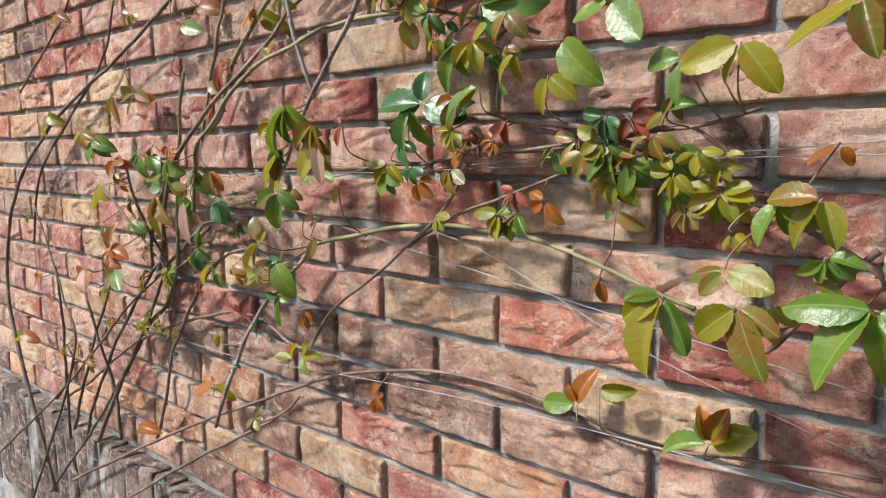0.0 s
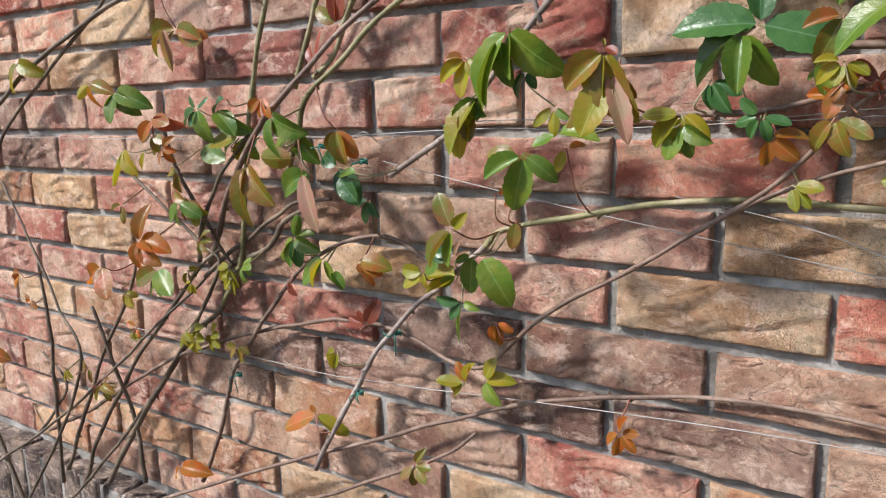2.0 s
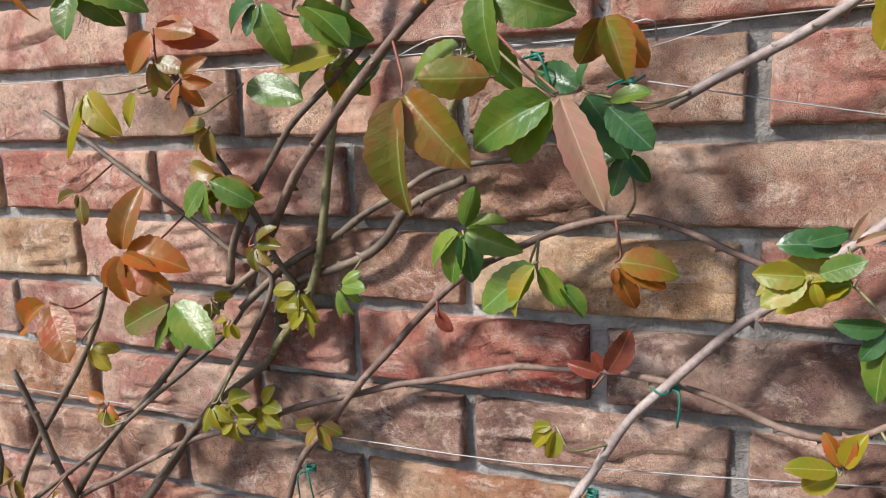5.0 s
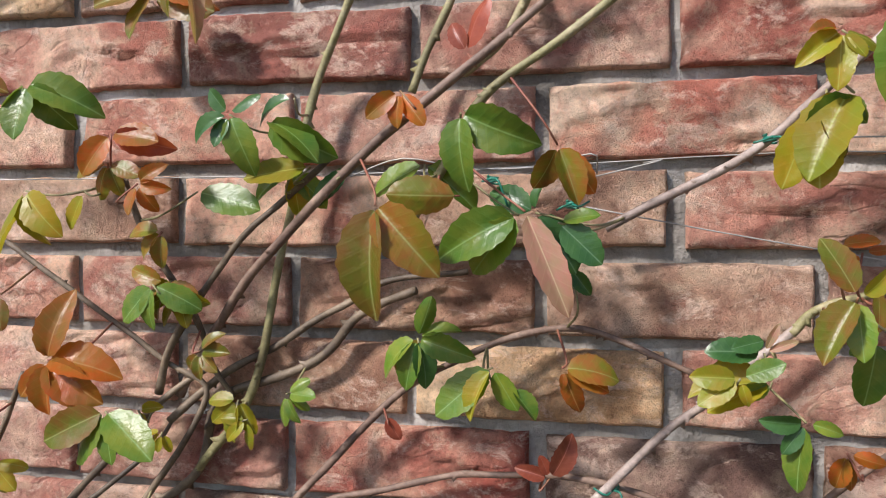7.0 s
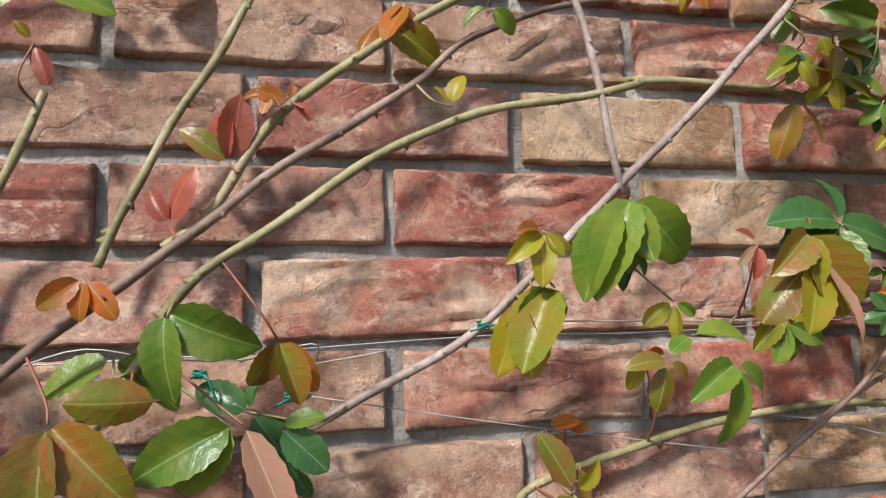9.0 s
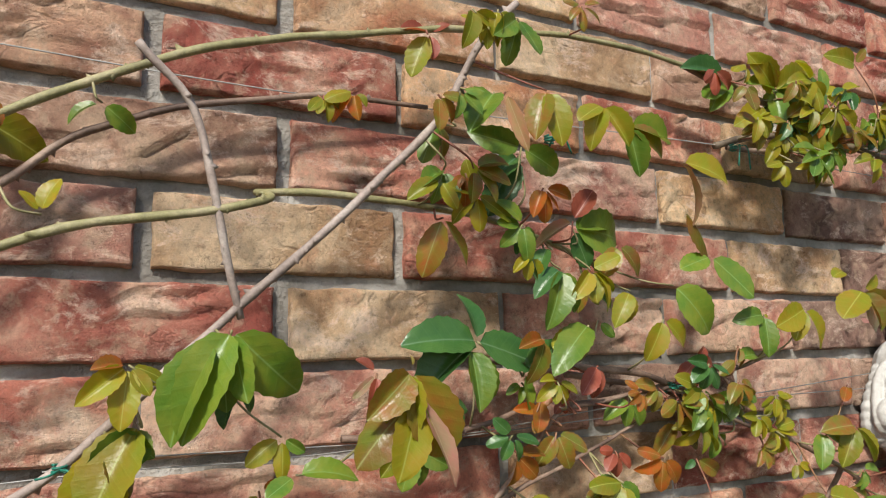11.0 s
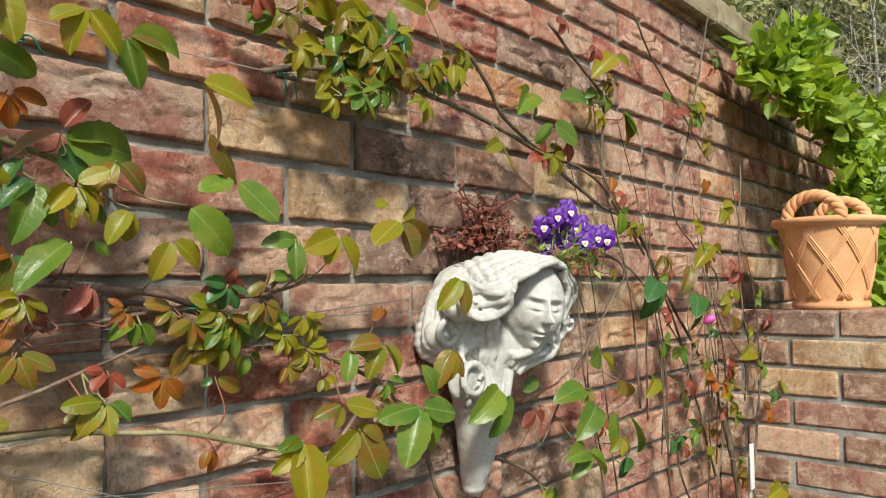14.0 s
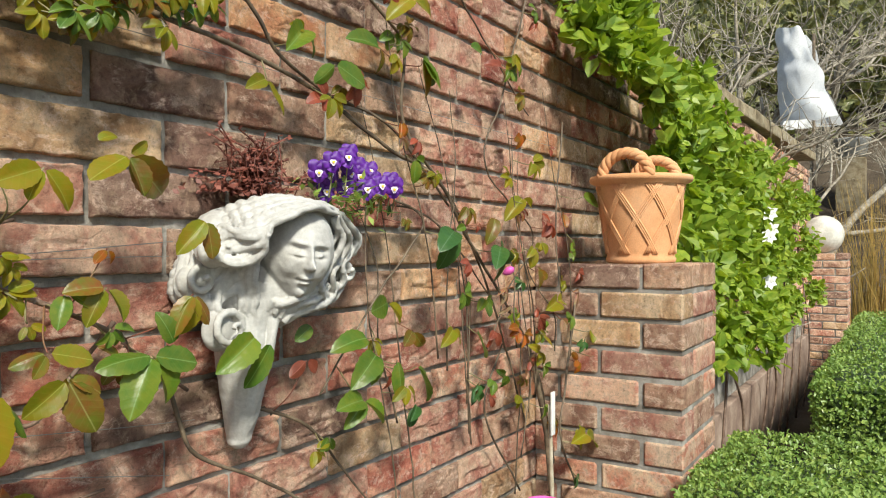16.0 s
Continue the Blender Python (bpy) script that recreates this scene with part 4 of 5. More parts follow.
cane("V", .010, .006, (2.036, -0.070, 1.193), (2.100, -0.080, 0.979), (2.191, -0.080, 0.503))
# thin young shoots in front of the wall beside the pier
for k in range(16):
    x, lean = 1.45 + 0.048 * k + plant_rng.uniform(-0.03, 0.03), plant_rng.uniform(-0.22, 0.12)
    foot, tip = plant_rng.uniform(0.75, 1.25), plant_rng.uniform(1.4, 1.95)
    y = -plant_rng.uniform(0.03, 0.12)
    cane("V", 0.0024, 0.0010, (x, y, foot), (x + 0.3 * lean + plant_rng.uniform(-0.03, 0.03), y - 0.01, foot + 0.35 * (tip - foot)),
         (x + 0.7 * lean + plant_rng.uniform(-0.04, 0.04), y, foot + 0.7 * (tip - foot)), (x + lean, y + 0.01, tip))
spray("R", "g", (0.431, -0.060, 1.492), (-80, 0.031), (42, 0.045, "d"))
spray("R", "b", (0.636, -0.040, 1.434), (-134, 0.039), (-39, 0.041))
spray("R", "g", (0.594, -0.030, 1.164), (-172, 0.047), (112, 0.021, "o"), (71, 0.045, "o"))
spray("R", "y", (0.624, -0.030, 1.189), (8, 0.040), (-17, 0.027))
spray("R", "g", (0.757, -0.040, 1.164), (-164, 0.049), (127, 0.025), (102, 0.035, "o"), (67, 0.040, "o"), (41, 0.040, "y"), (28, 0.050, "y"))
spray("L", "o", (0.194, -0.050, 1.410), (-118, 0.026, "y"), (16, 0.017))
spray("L", "o", (0.447, -0.070, 1.522), (-169, 0.028), (-112, 0.039, "b"))
spray("A", "b", (0.097, -0.125, 1.327), (117, 0.040), (39, 0.022, "y"), (-125, 0.045), (-92, 0.037, "g"))
spray("A", "g", (0.130, -0.120, 1.300), (-48, 0.056))
spray("A", "g", (0.114, -0.110, 1.299), (-98, 0.042), (-155, 0.018))
spray("A", "d", (0.080, -0.080, 1.235), (180, 0.029), (-126, 0.024), (-102, 0.047, "g"), (-10, 0.020, "g"))
spray("A", "y", (0.034, -0.090, 1.266), (28, 0.028, "g"), (-76, 0.016), (-148, 0.031), (178, 0.030))
spray("A", "d", (0.059, -0.060, 1.290), (-168, 0.025))
spray("A", "o", (0.113, -0.060, 1.210), (-105, 0.026), (-78, 0.025), (-17, 0.022))
spray("A", "y", (0.063, -0.050, 1.122), (174, 0.034), (-143, 0.029), (108, 0.025, "o"), (83, 0.023, "o"), (70, 0.028))
spray("A", "y", (0.091, -0.050, 1.132), (16, 0.034), (65, 0.030), (-46, 0.032, "g"))
spray("A", "o", (0.108, -0.050, 1.359), (13, 0.025), (-138, 0.004))
spray("A", "g", (0.085, -0.080, 1.454), (-109, 0.031), (-66, 0.036, "b"), (-92, 0.052, "y"))
spray("S", "y", (-0.292, -0.070, 1.420), (-173, 0.052))
spray("S", "d", (-0.262, -0.060, 1.421), (-135, 0.042))
spray("S", "d", (-0.353, -0.090, 1.461), (-64, 0.047, "g"), (-110, 0.025), (-153, 0.034), (134, 0.024), (37, 0.027))
spray("S", "d", (-0.302, -0.080, 1.474), (-165, 0.033))
spray("S", "g", (-0.325, -0.080, 1.456), (-30, 0.062), (-16, 0.051))
spray("S", "g", (-0.529, -0.100, 1.489), (-143, 0.043), (-92, 0.045), (-43, 0.045), (-12, 0.077))
spray("S", "b", (-0.612, -0.090, 1.505), (-142, 0.035, "y"), (-91, 0.038, "o"), (-13, 0.046))
spray("S", "o", (-0.458, -0.090, 1.448), (-123, 0.038), (-17, 0.046, "r"), (-6, 0.042))
spray("S", "y", (-0.539, -0.090, 1.401), (-126, 0.065), (-87, 0.044), (-45, 0.046))
spray("S", "y", (-0.483, -0.090, 1.400), (-120, 0.032))
spray("S", "g", (-0.427, -0.080, 1.323), (-135, 0.041), (-21, 0.041), (-97, 0.033))
spray("S", "o", (-0.519, -0.090, 1.258), (5, 0.076), (-124, 0.034), (-86, 0.042), (-31, 0.075), (-39, 0.047), (75, 0.056), (96, 0.011))
spray("S", "o", (-0.583, -0.120, 1.216), (-152, 0.114), (-51, 0.087))
spray("S", "g", (-0.450, -0.110, 1.223), (-133, 0.050), (-79, 0.039), (-27, 0.065), (-155, 0.063, "b"))
spray("S", "y", (-0.143, -0.070, 1.263), (-140, 0.062, "g"), (-125, 0.040), (-61, 0.035, "g"))
spray("S", "g", (-0.130, -0.070, 1.248), (-43, 0.028))
spray("S", "o", (-0.090, -0.060, 1.263), (-23, 0.036), (-70, 0.036), (-84, 0.012), (2, 0.041, "b"))
spray("S", "r", (-0.234, -0.050, 1.218), (-62, 0.022))
spray("S", "r", (-0.100, -0.040, 1.170), (159, 0.025), (109, 0.019), (55, 0.035))
spray("L", "o", (-1.076, -0.100, 0.986), (-160, 0.216, "y"), (-5, 0.061))
spray("L", "b", (-0.451, -0.040, 1.582), (-172, 0.101), (-115, 0.046), (-21, 0.080), (-3, 0.125, "o"))
spray("L", "y", (-0.906, -0.050, 1.553), (-133, 0.059), (-18, 0.126))
spray("L", "o", (-0.012, -0.030, 1.683), (-131, 0.030), (-26, 0.057, "y"))
spray("L", "g", (-0.269, -0.030, 1.696), (-141, 0.035), (-15, 0.073))
spray("L", "o", (-0.204, -0.030, 1.722), (-118, 0.022), (-7, 0.063))
spray("L", "o", (-0.824, -0.040, 1.785), (-142, 0.029, "y"), (-12, 0.097))
spray("J", "o", (-0.192, -0.050, 1.024), (-155, 0.061), (-27, 0.053, "y"), (131, 0.013))
spray("J", "o", (-0.523, -0.050, 0.853), (-136, 0.026), (12, 0.069))
spray("E", "g", (-0.159, -0.130, 1.450), (-93, 0.048), (-29, 0.053))
spray("E", "o", (-0.210, -0.100, 1.473), (-145, 0.030), (-99, 0.024), (-54, 0.029))
spray("E", "b", (-0.094, -0.090, 1.432), (-110, 0.033), (-68, 0.043), (-49, 0.041, "o"))
spray("E", "b", (-0.223, -0.120, 1.387), (-97, 0.085), (-45, 0.065))
spray("E", "b", (-0.166, -0.090, 1.395), (-179, 0.051))
spray("E", "g", (-0.120, -0.110, 1.380), (-131, 0.055), (-157, 0.063))
spray("E", "d", (-0.111, -0.070, 1.383), (91, 0.020), (-52, 0.052), (149, 0.039))
spray("E", "k", (-0.114, -0.130, 1.382), (-65, 0.074))
spray("E", "g", (-0.093, -0.090, 1.375), (16, 0.027), (-42, 0.040, "d"))
spray("E", "g", (-0.200, -0.060, 1.422), (-156, 0.047), (-37, 0.052))
spray("E", "d", (-0.085, -0.040, 1.340), (-53, 0.023), (-109, 0.030), (-163, 0.023))
spray("E", "g", (-0.205, -0.060, 1.283), (22, 0.032), (-104, 0.039), (-148, 0.040), (64, 0.032), (-14, 0.043), (-67, 0.036, "d"))
spray("S", "g", (-0.317, -0.050, 1.418), (-154, 0.035), (-37, 0.037), (-77, 0.035, "y"))
spray("S", "g", (-0.403, -0.050, 1.402), (-13, 0.059))
spray("A", "b", (-0.374, -0.120, 1.570), (-65, 0.052, "k"), (-120, 0.037))
spray("A", "o", (-0.084, -0.050, 1.607), (165, 0.022), (80, 0.009), (-45, 0.017, "r"))
spray("A", "r", (-0.169, -0.040, 1.514), (78, 0.042), (121, 0.026))
spray("A", "r", (-0.128, -0.040, 1.561), (101, 0.042), (79, 0.048), (141, 0.037, "b"))
spray("A", "o", (-0.258, -0.050, 1.640), (131, 0.014, "b"), (-70, 0.028, "r"))
spray("A", "y", (0.040, -0.050, 1.609), (128, 0.017), (80, 0.024))
spray("E", "y", (0.096, -0.090, 1.506), (-143, 0.035), (-96, 0.039), (-180, 0.020, "o"), (-55, 0.021), (-18, 0.027))
spray("E", "g", (0.148, -0.110, 1.521), (-123, 0.069), (-79, 0.044))
spray("E", "g", (0.093, -0.080, 1.465), (-45, 0.027))
spray("E", "g", (0.084, -0.070, 1.454), (-110, 0.054, "y"), (-98, 0.033))
spray("H", "o", (0.128, -0.040, 1.354), (9, 0.017), (-141, 0.013))
spray("H", "b", (0.135, -0.050, 1.330), (-91, 0.030))
spray("H", "d", (0.056, -0.060, 1.280), (176, 0.038), (25, 0.022, "k"), (67, 0.021, "k"))
spray("H", "g", (0.062, -0.060, 1.259), (-156, 0.024), (-175, 0.057, "y"), (-159, 0.048, "y"))
spray("E", "g", (0.158, -0.110, 1.528), (-124, 0.072), (-83, 0.047), (-45, 0.066))
spray("E", "d", (0.167, -0.090, 1.490), (-113, 0.027), (-52, 0.017))
spray("E", "g", (0.105, -0.080, 1.467), (-123, 0.048), (-87, 0.024), (-124, 0.067, "y"))
spray("E", "y", (0.199, -0.090, 1.453), (-151, 0.027), (-90, 0.026), (-36, 0.017, "g"))
spray("E", "g", (0.207, -0.100, 1.427), (-155, 0.024), (-1, 0.016), (11, 0.040))
spray("E", "g", (0.201, -0.160, 1.409), (-99, 0.051), (-154, 0.042), (-30, 0.035))
spray("E", "b", (0.174, -0.120, 1.409), (172, 0.030), (-106, 0.032), (-28, 0.021))
spray("U", "r", (0.269, -0.100, 1.496), (-104, 0.025), (138, 0.016), (-142, 0.025, "k"))
spray("U", "b", (0.278, -0.150, 1.481), (-144, 0.059), (-110, 0.056, "y"), (-43, 0.030), (-65, 0.063, "k"))
spray("U", "d", (0.381, -0.060, 1.520), (174, 0.071), (91, 0.041), (-15, 0.068), (-145, 0.073))
spray("U", "g", (0.368, -0.070, 1.514), (-88, 0.051), (-61, 0.053))
spray("A", "o", (0.269, -0.050, 1.734), (-85, 0.022), (-136, 0.028), (-48, 0.013, "y"), (-161, 0.027, "y"))
spray("A", "o", (0.005, -0.050, 1.691), (-74, 0.022), (-121, 0.039), (-147, 0.027))
spray("A", "g", (0.074, -0.050, 1.694), (-37, 0.027), (-153, 0.024))
spray("A", "o", (-0.097, -0.050, 1.612), (-177, 0.018), (-116, 0.015))
spray("U", "b", (0.274, -0.150, 1.499), (-139, 0.044), (-103, 0.050, "y"), (-67, 0.065), (95, 0.007))
spray("U", "b", (0.242, -0.050, 1.726), (-132, 0.020, "y"), (-75, 0.019, "y"), (-20, 0.016), (-113, 0.018, "y"))
spray("U", "r", (0.341, -0.050, 1.801), (-180, 0.026), (-82, 0.024), (31, 0.019), (-114, 0.042, "y"))
spray("U", "r", (0.474, -0.060, 1.465), (126, 0.017), (66, 0.009), (-144, 0.015))
spray("U", "o", (0.447, -0.060, 1.457), (-119, 0.018, "b"), (55, 0.021), (174, 0.023))
spray("T", "g", (0.808, -0.060, 1.818), (171, 0.049), (-23, 0.033, "y"), (-105, 0.045), (33, 0.061, "y"), (11, 0.095, "y"), (-15, 0.074), (4, 0.128), (156, 0.063, "y"), (127, 0.051, "b"))
spray("T", "g", (0.878, -0.060, 1.789), (7, 0.034, "y"), (-157, 0.048), (-54, 0.038, "o"), (-9, 0.081, "o"))
spray("T", "b", (0.994, -0.050, 1.890), (51, 0.025), (179, 0.052, "y"))
spray("T", "g", (0.720, -0.060, 1.818), (-154, 0.047), (-125, 0.047), (-67, 0.024), (169, 0.055, "d"))
spray("T", "y", (0.747, -0.070, 1.837), (-165, 0.031), (19, 0.029), (-86, 0.018))
spray("T", "g", (0.798, -0.050, 1.797), (-157, 0.050, "y"), (-9, 0.028), (-93, 0.032), (36, 0.047))
spray("T", "d", (0.866, -0.040, 1.814), (-157, 0.056), (21, 0.033), (-74, 0.033, "g"), (147, 0.037))
spray("T", "g", (0.922, -0.050, 1.832), (-11, 0.046, "y"), (32, 0.040, "y"), (91, 0.036))
spray("U", "g", (0.367, -0.120, 1.726), (-134, 0.050))
spray("U", "k", (0.372, -0.130, 1.724), (-67, 0.049))
spray("U", "b", (0.414, -0.130, 1.732), (-119, 0.044), (-82, 0.046, "y"))
spray("U", "y", (0.484, -0.120, 1.733), (-152, 0.032), (-121, 0.039), (-55, 0.042))
spray("U", "g", (0.523, -0.110, 1.721), (-6, 0.052), (-76, 0.046), (-29, 0.045, "b"))
spray("U", "d", (0.424, -0.070, 1.690), (-147, 0.041), (-129, 0.060))
spray("U", "g", (0.414, -0.090, 1.692), (-24, 0.044), (172, 0.047))
spray("B", "g", (0.339, -0.070, 1.710), (-121, 0.038), (-68, 0.028, "b"))
spray("B", "y", (0.336, -0.080, 1.657), (-153, 0.031), (-66, 0.025))
spray("B", "o", (0.361, -0.080, 1.665), (-135, 0.015), (-90, 0.026))
spray("B", "b", (0.349, -0.060, 1.628), (-113, 0.051), (-55, 0.043))
spray("B", "k", (0.485, -0.070, 1.633), (-155, 0.044), (59, 0.036, "r"))
spray("U", "k", (0.603, -0.100, 1.697), (-46, 0.066), (-9, 0.058, "y"))
spray("U", "b", (0.623, -0.080, 1.652), (-42, 0.060))
spray("U", "d", (0.485, -0.070, 1.625), (-61, 0.038), (16, 0.046, "g"), (0, 0.075, "g"))
spray("U", "d", (0.454, -0.070, 1.607), (-131, 0.034))
spray("U", "g", (0.461, -0.080, 1.585), (-110, 0.054), (-74, 0.038), (-155, 0.035, "d"))
spray("U", "g", (0.498, -0.070, 1.572), (-35, 0.030))
spray("U", "g", (0.602, -0.080, 1.574), (-47, 0.062))
spray("U", "g", (0.658, -0.080, 1.606), (-45, 0.059), (-164, 0.042))
spray("U", "g", (0.491, -0.080, 1.534), (-153, 0.059), (-161, 0.040, "y"))
spray("U", "g", (0.511, -0.070, 1.539), (-50, 0.019))
spray("U", "y", (0.586, -0.080, 1.540), (-114, 0.041), (-37, 0.039))
spray("U", "y", (0.544, -0.080, 1.567), (-136, 0.036), (-94, 0.028))
spray("U", "b", (0.531, -0.080, 1.611), (-126, 0.033), (-41, 0.034))
spray("U", "r", (0.517, -0.060, 1.496), (-137, 0.034), (-101, 0.027))
spray("U", "r", (0.473, -0.060, 1.472), (164, 0.021), (-82, 0.016), (139, 0.018))
spray("U", "o", (0.449, -0.060, 1.468), (-109, 0.028))
spray("V", "y", (0.791, -0.090, 1.553), (-160, 0.053), (-50, 0.052), (-117, 0.035))
spray("V", "g", (0.735, -0.080, 1.546), (-176, 0.036), (-99, 0.042))
spray("V", "y", (0.885, -0.100, 1.575), (-151, 0.058), (-72, 0.047, "b"), (-37, 0.075, "b"), (38, 0.025))
spray("V", "y", (0.857, -0.080, 1.589), (36, 0.025))
spray("V", "g", (0.731, -0.100, 1.323), (180, 0.035), (-99, 0.075, "y"), (-149, 0.046, "y"), (-46, 0.055))
spray("V", "b", (0.789, -0.100, 1.355), (-171, 0.035), (-14, 0.045, "y"), (-128, 0.028))
spray("V", "y", (0.805, -0.110, 1.325), (-141, 0.052), (-68, 0.064, "b"), (-22, 0.038, "b"))
spray("V", "y", (0.863, -0.090, 1.421), (-126, 0.046), (-65, 0.041), (177, 0.044, "b"))
spray("V", "g", (0.910, -0.110, 1.337), (174, 0.066), (-130, 0.075), (-68, 0.061), (-13, 0.056))
spray("V", "g", (0.940, -0.110, 1.347), (119, 0.042))
spray("V", "b", (0.961, -0.120, 1.409), (-134, 0.052), (-58, 0.042), (-101, 0.052, "y"))
spray("V", "g", (1.064, -0.120, 1.345), (-154, 0.072))
spray("V", "g", (1.093, -0.120, 1.334), (-123, 0.069))
spray("V", "y", (0.982, -0.120, 1.502), (-137, 0.054), (-78, 0.048, "b"))
spray("V", "g", (1.193, -0.090, 1.801), (-146, 0.075), (-32, 0.045), (-179, 0.031, "y"))
spray("V", "y", (1.114, -0.090, 1.710), (-52, 0.056), (-159, 0.046))
spray("V", "g", (1.264, -0.090, 1.763), (-21, 0.067), (-134, 0.048))
spray("V", "b", (1.381, -0.090, 1.816), (-76, 0.041), (173, 0.075, "g"))
spray("V", "b", (1.499, -0.100, 1.821), (-62, 0.074), (-14, 0.075, "g"), (-34, 0.075, "g"))
spray("V", "y", (1.468, -0.100, 1.924), (-155, 0.068), (-11, 0.061))
spray("V", "g", (1.692, -0.090, 1.890), (-2, 0.049))
spray("V", "d", (1.566, -0.130, 1.497), (-171, 0.075), (-107, 0.075), (23, 0.027, "g"))
spray("V", "b", (1.749, -0.120, 1.529), (-134, 0.059))
spray("V", "d", (1.755, -0.130, 1.467), (-10, 0.075), (-82, 0.075), (-155, 0.075))
spray("V", "y", (1.390, -0.100, 1.369), (-50, 0.044), (-173, 0.073, "g"))
spray("V", "g", (1.333, -0.100, 1.312), (174, 0.075))
spray("V", "b", (1.453, -0.110, 1.314), (-158, 0.048), (-56, 0.045))
spray("V", "y", (1.609, -0.100, 1.301), (-162, 0.059), (-39, 0.038))
spray("V", "g", (1.668, -0.120, 1.291), (-45, 0.075))
spray("V", "g", (1.318, -0.130, 1.289), (-111, 0.046), (-163, 0.075))
spray("V", "g", (1.378, -0.130, 1.272), (-83, 0.064))
spray("V", "g", (1.438, -0.130, 1.253), (-52, 0.075))
spray("V", "g", (1.285, -0.130, 1.219), (170, 0.075), (-155, 0.053), (-44, 0.054))
spray("V", "g", (1.220, -0.080, 1.344), (-152, 0.039))
spray("V", "y", (2.007, -0.150, 1.333), (-173, 0.075), (7, 0.056))
spray("V", "y", (2.214, -0.180, 1.178), (-13, 0.075), (-14, 0.075))
spray("V", "y", (1.930, -0.150, 1.255), (-31, 0.051))
spray("V", "y", (2.145, -0.170, 0.983), (-22, 0.075), (-180, 0.075))
spray("V", "y", (1.923, -0.100, 1.581), (-149, 0.075), (-26, 0.040))
spray("V", "g", (2.250, -0.120, 1.602), (-11, 0.075))
spray("U", "b", (0.657, -0.050, 1.449), (-128, 0.030), (-40, 0.035))
spray("U", "b", (0.652, -0.050, 1.397), (-31, 0.035), (-153, 0.013, "d"))
spray("U", "b", (0.711, -0.060, 1.499), (-149, 0.025), (16, 0.028, "g"))
spray("U", "g", (0.756, -0.060, 1.548), (-171, 0.028), (-18, 0.006, "y"))
spray("U", "o", (0.642, -0.060, 1.325), (-85, 0.024), (-133, 0.019))
spray("V", "o", (0.871, -0.080, 1.466), (-144, 0.025), (-60, 0.018))
spray("V", "r", (1.838, -0.090, 1.874), (166, 0.042), (-50, 0.033, "k"))
spray("V", "r", (1.185, -0.100, 1.295), (-36, 0.034), (-153, 0.036))

sprouts("V", 1.2, 2.2, 0.9, 2.1, 95, 0.02, 0.042, "ggybbyokrrd")
sprouts("UTGBA", 0.3, 0.95, 1.4, 1.9, 22, 0.02, 0.036, "gybbyor")
sprouts("TU", 0.6, 1.1, 1.6, 1.95, 38, 0.02, 0.036, "gyybgybd")
sprouts("UGBE", 0.33, 0.8, 1.40, 1.80, 32, 0.02, 0.036, "gbygbydo")
sprouts("UVR", 0.6, 1.1, 1.22, 1.50, 13, 0.02, 0.036, "gybgybb")
sprouts("LS", -1.3, -0.3, 0.95, 1.8, 28, 0.018, 0.034, "yboogby")
sprouts("IJQ", -0.4, 0.6, 1.0, 1.5, 7, 0.016, 0.026, "oyb")
bud((1.70, -0.165, 1.41), PINK)


# ---- wires and ties ----
def wire(points, radius=0.0006):
    bm = bmesh.new()
    tube(bm, glide(points, 4), [radius] * (4 * (len(points) - 1) + 1), 5)
    ob = part("training_wire", bm, WIRE)
    tagged(ob, "thin galvanised wire strained along the brick wall", "wire", "training wires")


# WIRES
wire([(-1.9, -0.02, 1.42), (-0.8, -0.03, 1.416), (-0.25, -0.03, 1.418), (0.07, -0.03, 1.43), (0.25, -0.03, 1.43), (0.76, -0.03, 1.452), (1.0, -0.02, 1.455)])
wire([(-0.073, -0.025, 1.389), (0.059, -0.02, 1.364), (0.221, -0.02, 1.337), (0.6, -0.015, 1.279), (0.9, -0.015, 1.238), (1.05, -0.01, 1.22)], 0.00065)
wire([(-1.9, -0.02, 1.08), (-0.39, -0.02, 1.074), (-0.107, -0.02, 1.082), (0.2, -0.02, 1.11), (0.456, -0.02, 1.128), (0.9, -0.02, 1.14)], 0.00065)
wire([(-1.9, -0.02, 1.75), (-0.87, -0.02, 1.754), (-0.44, -0.02, 1.75), (0.13, -0.02, 1.735), (0.365, -0.02, 1.741), (0.72, -0.05, 1.742), (0.835, -0.03, 1.746), (1.16, -0.02, 1.748), (2.3, -0.02, 1.75)], 0.00065)
wire([(0.05, -0.04, 1.435), (0.116, -0.04, 1.44), (0.35, -0.04, 1.437), (0.55, -0.03, 1.452), (0.741, -0.03, 1.456), (1.0, -0.03, 1.475)], 0.00065)
wire([(0.3, -0.015, 1.36), (0.45, -0.02, 1.33), (0.69, -0.02, 1.235), (1.0, -0.02, 1.155)], 0.0006)
# loose ends of wire twisted round the big knot
for k in range(5):
    a, b = 0.05 * k, 0.017 * k
    wire([(-0.27 + a, -0.035, 1.415 + 0.004 * math.sin(k)), (-0.22 + a, -0.05 - 0.3 * b, 1.422 + 0.006 * math.cos(2 * k)), (-0.17 + 0.7 * a, -0.045, 1.418 - 0.008 * math.sin(3 * k))], 0.00065)


